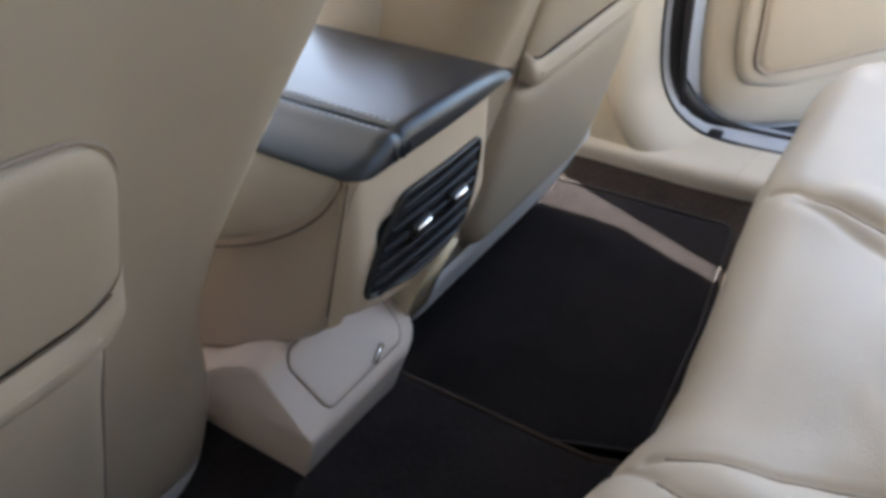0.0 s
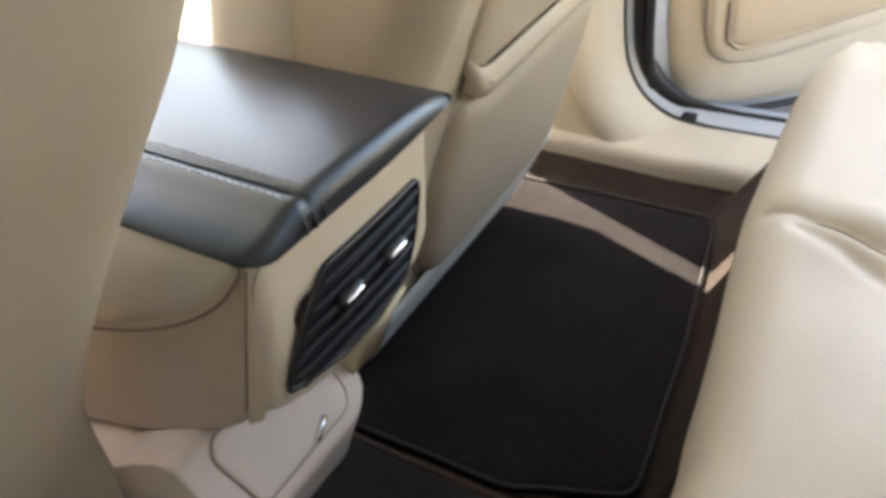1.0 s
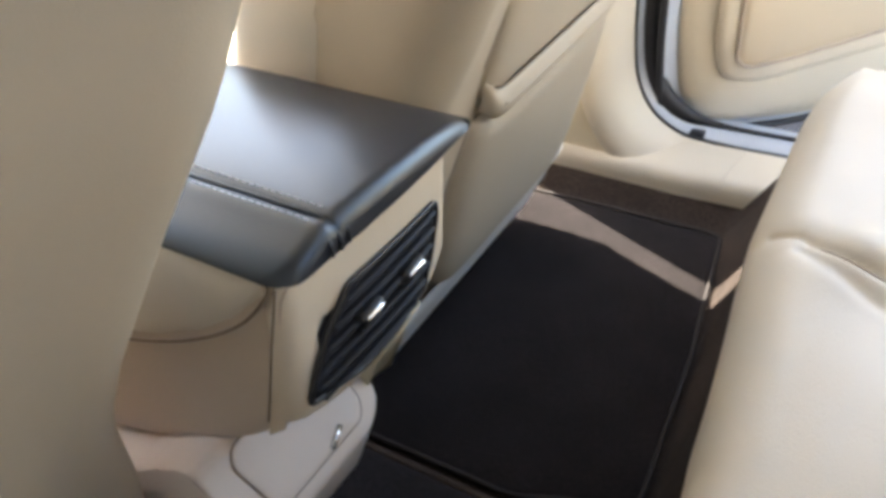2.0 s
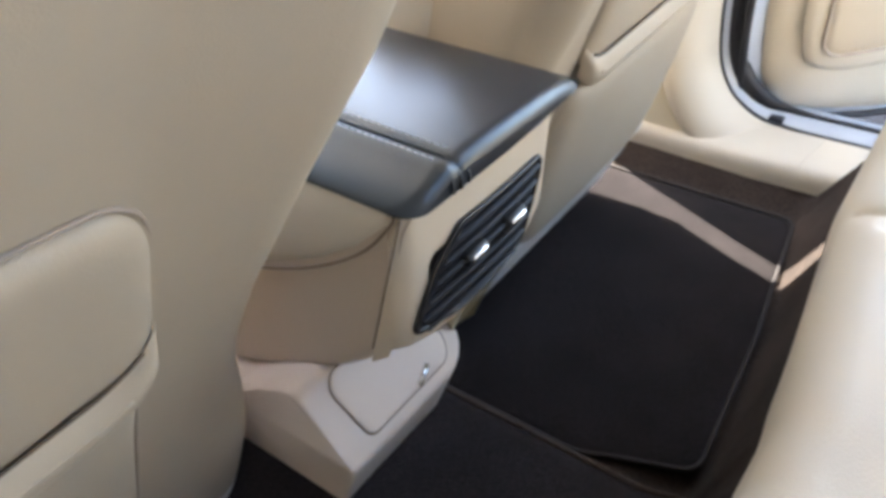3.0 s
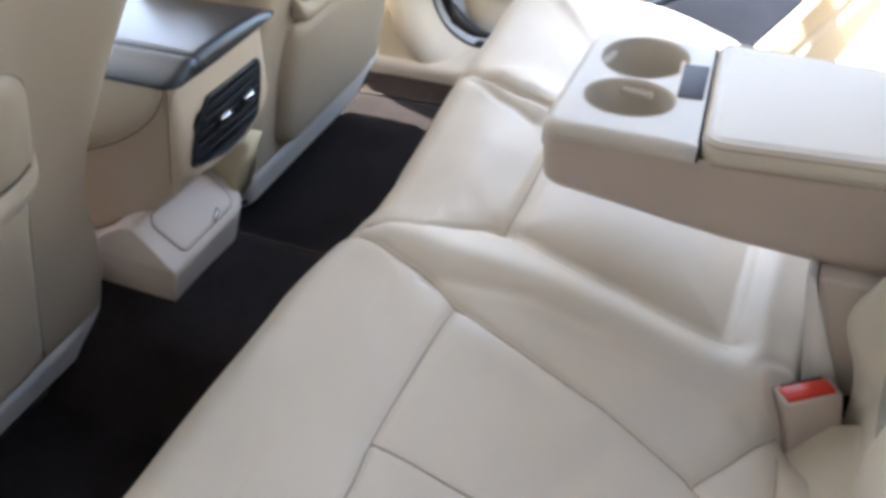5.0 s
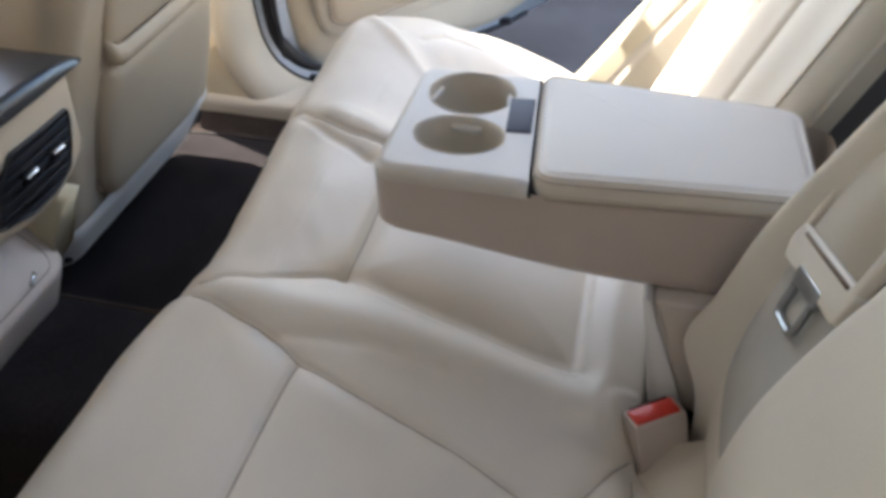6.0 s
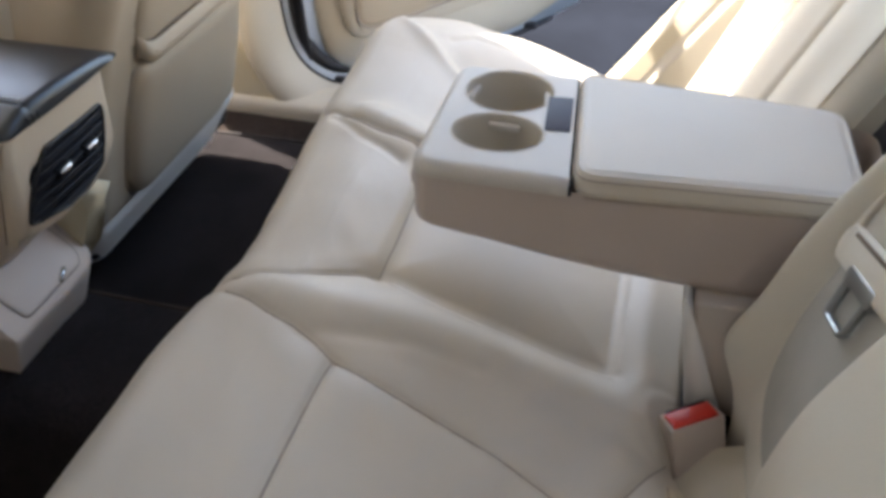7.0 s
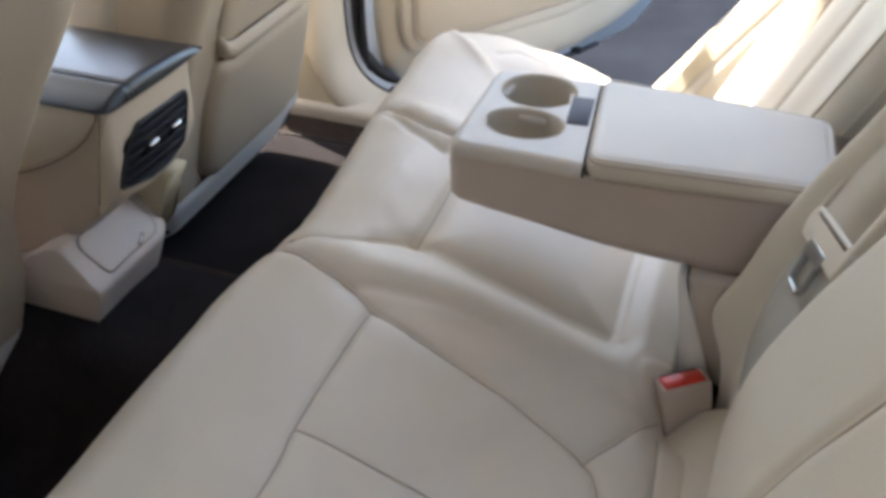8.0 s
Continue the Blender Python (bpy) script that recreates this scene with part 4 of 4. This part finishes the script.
def backrest(side):
    """One half of the rear backrest: inner bolster, belt channel, main pad and outer bolster."""
    inner, outer = 0.080 if side < 0 else 0.093, 0.66 if side < 0 else 0.478
    look_of = "cream leather backrest half with bolsters and a belt channel" if side < 0 else "cream leather backrest half with piped bolsters, partly in sun"

    def swell(y, z):
        a = abs(y)
        h = lerp_at([(0.40, 0.012), (0.50, 0.018)], z) * bell(a - 0.100, 0.015) if side < 0 else 0.007 * bell(a - inner - 0.028, 0.030)
        if side < 0:
            h += 0.007 / (1 + math.exp(-(a - 0.232) / 0.003)) - 0.002 * bell(a - 0.226, 0.006)
            h -= 0.010 / (1 + math.exp((0.122 - a) / 0.003)) / (1 + math.exp((a - 0.229) / 0.003)) * max(0.0, min(1.0, (z - 0.34) / 0.05))
            h += 0.026 * bell(z - 0.388, 0.045) * bell(a - inner, 0.030)
            h += 0.006 * bell(a - 0.40, 0.12)
            h -= 0.004 * bell(a - 0.388, 0.006)
        else:
            h += 0.012 * bell(a - 0.20, 0.05) - 0.009 * bell(a - 0.262, 0.007) + 0.012 * bell(a - 0.33, 0.06) - 0.005 * bell(a - 0.405, 0.006)
            h += 0.048 * math.sin(math.pi / 2 * max(0, min(1, (a - 0.405) / 0.045)))
        h += 0.0010 * noise.noise(Vector((y * 12, z * 12, 7)))
        return h

    def face(u, v):
        z = 0.15 + 0.805 * v
        if u < 0.10:
            k = u / 0.10
            return (back_plane(z, side) + (0.20 if side < 0 else 0.02) * (1 - k) + 0.022, side * (inner - 0.002), z)
        if u < 0.18:
            k = (u - 0.10) / 0.08 * math.pi / 2
            y = inner + 0.022 * (1 - math.cos(k))
            return (back_plane(z, side) + 0.022 * (1 - math.sin(k)) - swell(y, z) * math.sin(k), side * y, z)
        y = inner + 0.022 + (outer - inner - 0.022) * (u - 0.18) / 0.82
        back = 0.0
        if side > 0 and u > 0.90:
            back = 0.13 * ((u - 0.90) / 0.10) ** 2.5
        return (back_plane(z, side) - swell(y, z) + (0.05 * max(0, 0.30 - z) * 4 if side > 0 else 0.0) + back, side * y, z)
    bk = part("backrest", sheet(face, 200, 70), LEATHER_BACK, None, look_of)
    own(bench, bk)

    def on_pad(y, z, off):
        return (back_plane(z, side) - swell(side * y, z) - off * 0.92, side * y, z + off * 0.39)
    if side > 0:
        for a in (0.262, 0.408):
            part("seam", tube([on_pad(a, z, -0.0006) for z in np.linspace(0.30, 0.90, 30)], 0.0012, 5), SEAM, bk)
        # Separate sheet behind the piping, greyer than the backrest face.
        own(bench, part("recess_side", sheet(lambda u, v: (back_plane(0.15 + 0.80 * v, 1) + 0.030 + 0.19 * u, inner - 0.001, 0.15 + 0.80 * v), 4, 20), RECESS_GREY, None, "grey side of the armrest recess"))
        part("piping", tube([on_pad(0.114, z, 0.0008) for z in np.linspace(0.30, 0.90, 30)], 0.0022, 6), LEATHER, bk)
    else:
        part("seam", tube([on_pad(0.388, z, -0.0006) for z in np.linspace(0.34, 0.80, 30)], 0.0012, 5), SEAM, bk)
    return on_pad


on_left = backrest(-1)
on_right = backrest(1)
own(bench, part("backrest_foot", sheet(lambda u, v: (0.670 + 0.006 * bell(u, 0.1) + 0.075 * v, -0.126 - 0.504 * u, 0.272 + 0.030 * v - 0.016 * (1 - v) ** 3), 30, 12), LEATHER_BACK, None, "pale leather foot of the backrest"))
own(bench, part("recess_back", rbox((0.925, 0.01, 0.62), (0.02, 0.34, 0.80), 0.004, 1, (0, 22.8, 0)), DARK_CAVITY))
own(bench, part("recess_floor", rbox((0.80, 0.01, 0.20), (0.22, 0.20, 0.02), 0.004, 1), DARK_CAVITY))


def across_bench(profile, y0, wide, bevel):
    """A block with its side outline in x and z, running across the bench."""
    return slab(rounded(profile, 0.006, 3), lambda a, b, d: (a, y0 + d, b), wide, bevel, 2)


own(bench, part("recess_panel", across_bench([(0.663, 0.404), (0.671, 0.372), (0.690, 0.325), (0.709, 0.272), (0.80, 0.262), (0.80, 0.404)], -0.0765, 0.18, 0.004), RECESS, None, "taupe leather block below the armrest"))
own(bench, part("hinge_cover", across_bench([(0.654, 0.410), (0.663, 0.357), (0.678, 0.262), (0.709, 0.276), (0.688, 0.330), (0.669, 0.382), (0.661, 0.406)], -0.080, 0.17, 0.0015), STRIP, None, "pale plastic hinge cover strip"))


# ---- armrest ----
def armrest():
    y0, y1, xa, xb = -0.073, 0.113, 0.411, 0.80

    def zt(x):
        return 0.4935 + 0.003 * max(0, x - 0.54) / 0.2

    def deck_z(x):
        return 0.5055

    def zb(x):
        return lerp_at([(0.40, 0.438), (0.47, 0.428), (0.60, 0.408), (0.70, 0.402), (0.80, 0.400)], x)
    # sides and bottom: a skirt round the outline, drawn in towards the foot
    prof = rounded([(xb, y1 - 0.03), (xa, y1), (xa, y0), (xb, y0 + 0.0145)], 0.022, 6)
    prof = refine(prof, 0.02)

    def skirt(u, v):
        x, y = prof[round(u * (len(prof) - 1))] if u < 1 else prof[0]
        z = zb(x) + (zt(x) - zb(x)) * v
        k = max(0.0, (0.18 - v) / 0.18)
        ins = 0.008 * k * k
        cx, cy = 0.6, 0.01
        return (x + ins * (1 if x < cx else -1) * (abs(x - cx) > 0.15), y + ins * (1 if y < cy else -1) * (abs(y - cy) > 0.06), z)
    bm = sheet(skirt, len(prof) + 1, 16)
    bmesh.ops.remove_doubles(bm, verts=bm.verts, dist=0.0004)
    edges = [e for e in bm.edges if e.is_boundary and all(v.co.z < 0.47 for v in e.verts)]
    bmesh.ops.contextual_create(bm, geom=edges)
    ar = part("armrest", bm, ARM_SIDE, None, "folded-down taupe leather centre armrest")
    own(bench, ar)
    # top deck with two cup holes and a rounded rim
    cups = [(0.475, -0.0090, 0.0420, 0.0315), (0.4710, 0.0660, 0.0425, 0.0395)]
    front = rounded([(0.70, y1), (xa, y1), (xa, y0), (0.70, y0)], 0.022, 6)
    outline = refine([(0.5300, y1)] + [q for q in front if q[0] < 0.5] + [(0.5480, y0)], 0.015)
    bm = bmesh.new()
    last = None
    for off, dz in ((0.0006, -0.014), (-0.0004, -0.012), (0.0002, -0.0075), (0.0024, -0.0035), (0.0055, -0.0012), (0.0095, 0.0)):
        row = [bm.verts.new((x if p[0] < 0.528 else p[0], y, deck_z(x) + dz)) for p, (x, y) in zip(outline, offset(outline, off))]
        if last:
            for i in range(len(row)):
                k = (i + 1) % len(row)
                bm.faces.new((last[i], last[k], row[k], row[i]))
        last = row
    smooth(bm)
    edges = [bm.edges.get((last[i], last[(i + 1) % len(last)])) for i in range(len(last))]
    for cx, cy, ra, rb in cups:
        vs = [bm.verts.new((cx + ra * math.cos(t), cy + rb * math.sin(t), deck_z(cx + ra * math.cos(t)))) for t in np.linspace(0, 2 * math.pi, 41)[:-1]]
        edges += [bm.edges.new((vs[i], vs[(i + 1) % len(vs)])) for i in range(len(vs))]
    bmesh.ops.triangle_fill(bm, use_beauty=True, edges=edges)
    deck = part("deck", bm, DECK, None, "pale plastic deck round the cup holders")
    place_on(ar, deck)
    rows = [(0.0010, -0.0006), (0.0006, 0.0006), (-0.0006, 0.0002), (-0.0022, -0.003), (-0.0035, -0.022), (-0.0055, -0.048), (-0.010, -0.053), (-0.0295, -0.053)]
    for (cx, cy, ra, rb), tabs in zip(cups, ((88,), (172, 8))):
        cup = part("cup_holder", sheet(lambda u, v: (cx + (ra + rows[round(v * 7)][0]) * math.cos(2 * math.pi * u), cy + (rb + rows[round(v * 7)][0]) * math.sin(2 * math.pi * u), deck_z(cx) + rows[round(v * 7)][1]), 48, 8, True), CUP, None, "round beige cup holder")
        place_on(ar, cup)
        for ang in tabs:
            t = radians(ang)
            place_on(ar, part("grip_tab", rbox((cx + (ra - 0.006) * math.cos(t), cy + (rb - 0.006) * math.sin(t), 0.4955), (0.007, 0.030, 0.007), 0.0025, 3, (0, 0, ang)), DECK))
    place_on(ar, part("release_tab", rbox((0.5235, 0.034, deck_z(0.52) - 0.0012), (0.023, 0.060, 0.005), 0.0015, 2, (0, 0, 5)), GREY_TAB, None, "slate plastic release tab"))
    # padded lid: side band, piping and a softly crowned top
    lid = refine(rounded([(0.5325, y1 - 0.006), (0.5505, y0 - 0.0005), (0.776, y0 + 0.012), (0.770, y1 - 0.034)], 0.021, 7), 0.012)

    def crown(x, y):
        return 0.0018 * max(0.0, 1 - ((x - 0.66) / 0.125) ** 2) * max(0.0, 1 - ((y - 0.012) / 0.100) ** 2) + 0.0005 * noise.noise(Vector((x * 22, y * 22, 3)))

    def lid_z(x):
        return 0.5135 + 0.003 * (x - 0.54) / 0.2
    bm = bmesh.new()
    last = None
    for off, dz in ((0.006, -0.0215), (0.0010, -0.0205), (-0.0008, -0.014), (0.0006, -0.0075), (0.0030, -0.0022), (0.0062, -0.0006), (0.0075, -0.0012), (0.0095, 0.0), (0.013, 0.0), (0.016, 0.0), *[(0.96 - 0.08 * k, 0.0) for k in range(11)]):
        row = [bm.verts.new((x, y, lid_z(x) + dz + crown(x, y))) for x, y in (offset(lid, off) if off < 0.1 else [(0.660 + (p - 0.660) * off, 0.012 + (q - 0.012) * off) for p, q in offset(lid, 0.016)])]
        if last:
            for i in range(len(row)):
                k = (i + 1) % len(row)
                bm.faces.new((last[i], last[k], row[k], row[i]))
        last = row
    cx, cy = sum(v.co.x for v in last) / len(last), sum(v.co.y for v in last) / len(last)
    mid = bm.verts.new((cx, cy, lid_z(cx) + crown(cx, cy)))
    for i in range(len(last)):
        bm.faces.new((last[i], last[(i + 1) % len(last)], mid))
    place_on(ar, part("lid", smooth(bm), LEATHER, None, "padded cream leather armrest lid"))
    ring = [(x, y, lid_z(x) - 0.0008) for x, y in offset(lid, 0.0048)]
    place_on(ar, part("lid_piping", tube(ring + ring[:1], 0.0011, 6, False), LEATHER))
    ring = [(x, y, lid_z(x) - 0.0042) for x, y in offset(lid, 0.0012)]
    place_on(ar, part("lid_seam", tube(ring + ring[:1], 0.0008, 6, False), SEAM))
    place_on(ar, part("lid_gap", rbox((0.5400, 0.019, 0.4970), (0.0030, y1 - y0 - 0.006, 0.011), 0, turn=(0, 0, 5.6)), DARK_CAVITY))
    ring = [(x, y, lid_z(x) - 0.0210 + 0.003 * bell(x - 0.76, 0.05)) for x, y in offset(lid, 0.0020) if x > 0.56]
    place_on(ar, part("lid_seam", tube(ring, 0.0016, 6), SEAM))
    strap = curve([(0.415, 0.006, 0.462), (0.402, 0.008, 0.454), (0.391, 0.011, 0.438), (0.389, 0.014, 0.422), (0.399, 0.016, 0.417), (0.413, 0.014, 0.434)], 5)
    place_on(ar, part("pull_strap", tube(strap, 0.0045, 8, True, 0.6), ARM_SIDE, None, "small leather pull loop"))
    return ar


DECK = material("deck_plastic", (0.63, 0.585, 0.52), 0.42, vary=0.03, vscale=9, grain=0.3, gscale=800)
ARM_SIDE = material("taupe_leather", (0.55, 0.465, 0.41), 0.5, vary=0.04, vscale=6, grain=0.4, gscale=650, wrinkle=0.15)
CUP = material("cup_plastic", (0.57, 0.51, 0.42), 0.4, vary=0.03, vscale=10)
armrest()


# ---- seat belts ----
def buckle():
    bu = thing("belt_buckle", "taupe seat belt buckle with a red release button", "belt buckle", (0.70, -0.14, 0.25))
    across, up = Vector((0.85, 0.52, 0.10)).normalized(), Vector((-0.50, -0.02, 0.86)).normalized()
    face = across.cross(up).normalized()
    up = face.cross(across)
    m = Matrix.Translation((0.6795, -0.1165, 0.3085)) @ Matrix((across, -face, up)).transposed().to_4x4()
    body = rbox((0, 0, -0.036), (0.051, 0.029, 0.072), 0.003, 3)
    bmesh.ops.transform(body, matrix=m, verts=body.verts)
    housing = part("housing", body, ARM_SIDE)
    own(bu, housing)
    btn = rbox((-0.001, -0.002, 0.0005), (0.043, 0.020, 0.005), 0.0015, 2)
    bmesh.ops.transform(btn, matrix=m, verts=btn.verts)
    place_on(housing, part("release_button", btn, RED, None, "red release button"))
    slot = rbox((0, 0.0115, -0.0003), (0.038, 0.0022, 0.003), 0.0005, 1)
    bmesh.ops.transform(slot, matrix=m, verts=slot.verts)
    place_on(housing, part("tongue_slot", slot, DARK_CAVITY))
    stalk = rbox((0, 0.002, -0.078), (0.040, 0.012, 0.05), 0.003, 2)
    bmesh.ops.transform(stalk, matrix=m, verts=stalk.verts)
    own(bu, part("stalk", stalk, BLACK_PLASTIC, None, "dark buckle stalk sunk between cushion and backrest"))
    return bu


buckle()


def belt():
    be = thing("seat_belt", "grey seat belt webbing with a metal tongue lying on the backrest", "seat belt", (0.73, -0.16, 0.34))

    def lay(a, b, d):
        """Across, up and off the bottom of the belt channel."""
        return (back_plane(b, -1) + 0.008 - d * 0.92, -a, b + d * 0.39)

    def band(lift):
        def fn(u, v):
            z = 0.30 + 0.235 * v
            near, far = lerp_at([(0.30, 0.148), (0.40, 0.136), (0.48, 0.131), (0.55, 0.128)], z), lerp_at([(0.30, 0.215), (0.42, 0.224), (0.55, 0.221)], z)
            return lay(near + (far - near) * u, z, 0.002 + lift + 0.002 * math.sin(math.pi * u))
        return sheet(fn, 12, 30)
    own(be, part("webbing", sub(band(0.0), band(0.0016)), FABRIC))
    # a cream bezel across the channel; the pale upper belt comes out of its slot
    tilt = radians(17)

    def turned(a, b):
        return 0.174 + a * math.cos(tilt) - b * math.sin(tilt), 0.538 + a * math.sin(tilt) + b * math.cos(tilt)
    frame_outer = [turned(a, b) for a, b in rrect(0.116, 0.026, 0.008, 5)]
    guide = part("guide", slab(frame_outer, lambda a, b, d: lay(a, b, 0.003 + d), 0.010, 0.0025, 3), TRIM_PALE, None, "cream plastic belt guide")
    own(be, guide)
    slot = [turned(a, b) for a, b in rrect(0.088, 0.003, 0.0014, 3)]
    place_on(guide, part("slot", slab([(a, b + 0.009) for a, b in slot], lambda a, b, d: lay(a, b, 0.0105 + d), 0.003, 0), GROOVE))
    for sg in (-1, 1):
        arm_strip = [turned(sg * 0.052 + a, 0.05 + b) for a, b in rrect(0.009, 0.10, 0.003, 3)]
        place_on(guide, part("side_rail", slab(arm_strip, lambda a, b, d: lay(a, b, 0.003 + d), 0.010, 0.002, 2), TRIM_PALE))
    own(be, part("upper_webbing", slab([turned(a, b) for a, b in ((-0.044, 0.012), (0.044, 0.012), (0.044, 0.30), (-0.044, 0.30))], lambda a, b, d: lay(a, b, 0.007 + d), 0.003, 0), LEATHER, None, "pale upper belt sleeve"))
    loop = [lay(*turned(a + 0.002, b - 0.026), 0.010) for a, b in refine(rrect(0.036, 0.030, 0.006, 4), 0.005)]
    tongue = part("tongue", tube(loop + loop[:1], 0.0036, 8, False, 0.6), TONGUE, None, "grey metal belt tongue")
    own(be, tongue)
    place_on(tongue, part("tongue_plate", slab([turned(a + 0.002, b - 0.012) for a, b in rrect(0.050, 0.012, 0.004, 3)], lambda a, b, d: lay(a, b, 0.008 + d), 0.005, 0.0012), TONGUE))
    return be


TONGUE = material("smoked_metal", (0.30, 0.30, 0.29), 0.32, metal=0.8, vary=0.05, vscale=30)
belt()


# ---- open right rear door ----
def car_door(side, hinge):
    dr = thing("car_door", "open car door with a cream lining, pocket and silver-blue edge", "car door", (hinge, side * 0.835, 0.06), group="car doors")
    m = Matrix.Diagonal((1, side, 1, 1)) @ Matrix.Translation((hinge, 0.835, 0)) @ Matrix.Rotation(math.atan2(0.75, 0.66), 4, "Z")
    out = rounded([(-0.055, 0.64), (-0.060, 0.20), (-0.048, 0.085), (0.01, 0.048), (0.20, 0.026), (0.50, 0.030), (0.68, 0.060), (0.77, 0.14), (0.88, 0.30), (0.95, 0.50), (0.96, 0.64)], 0.04)

    def at(a, b, d):
        return m @ Vector((a, -d, b))
    own(dr, part("shell", slab(out, lambda a, b, d: at(a, b, d - 0.10), 0.10, 0.012, 3), PAINT, None, "silver-blue painted door shell"))
    lining = rounded([(-0.026, 0.63), (-0.031, 0.21), (-0.018, 0.112), (0.035, 0.064), (0.12, 0.050), (0.20, 0.038), (0.48, 0.046), (0.62, 0.090), (0.75, 0.160), (0.86, 0.31), (0.93, 0.51), (0.94, 0.63)], 0.04)
    skin = part("lining", pad(lining, lambda a, b, off: at(a, b, off), 0.045, 0.003, 8, 12, 0.02), TRIM_PALE, None, "cream door lining")
    own(dr, skin)
    insert = rounded([(0.036, 0.46), (0.036, 0.190), (0.058, 0.172), (0.13, 0.172), (0.45, 0.196), (0.62, 0.25), (0.75, 0.38), (0.78, 0.46)], 0.02)
    place_on(skin, part("pocket_insert", pad(insert, lambda a, b, off: at(a, b, 0.050 + off), 0.007, 0.004, 10, 8, 0.02), SEATBACK, None, "taupe padded insert"))
    surround = rounded([(0.014, 0.52), (0.008, 0.215), (0.024, 0.155), (0.09, 0.138), (0.45, 0.158), (0.65, 0.21), (0.80, 0.36), (0.83, 0.52)], 0.03)
    place_on(skin, part("pocket_surround", pad(surround, lambda a, b, off: at(a, b, 0.040 + off), 0.013, 0.004, 18, 10, 0.015), TRIM_PALE, None, "raised cream surround of the insert"))
    ring = [at(a, b, 0.0530) for a, b in refine(insert, 0.015)]
    place_on(skin, part("insert_groove", tube(ring + ring[:1], 0.0028, 6, False), SEAM))
    rest = rbox((0.46, -0.07, 0.52), (0.62, 0.06, 0.05), 0.02, 3)
    bmesh.ops.transform(rest, matrix=m, verts=rest.verts)
    own(dr, part("door_armrest", rest, LEATHER))
    frame_pts = [at(a, b, -0.03) for a, b in [(0.02, 0.64), (0.05, 0.85), (0.14, 1.02), (0.40, 1.05), (0.70, 0.98), (0.92, 0.66)]]
    own(dr, part("window_frame", tube(curve(frame_pts, 6), 0.022, 8), BLACK_PLASTIC, None, "black window frame"))
    own(dr, part("drain_plug", rbox(at(0.515, 0.040, 0.006), (0.03, 0.02, 0.014), 0.004, 2), RUBBER, None, "small black rubber plug"))
    sl = [at(a, b, 0.004) for a, b in refine(out, 0.02) if b < 0.60 and a < 0.60]
    own(dr, part("door_gasket", tube(sl, 0.006, 8), RUBBER, None, "black rubber gasket"))
    return dr


car_door(1, -0.045)
car_door(-1, -0.045)
car_door(1, -1.28)
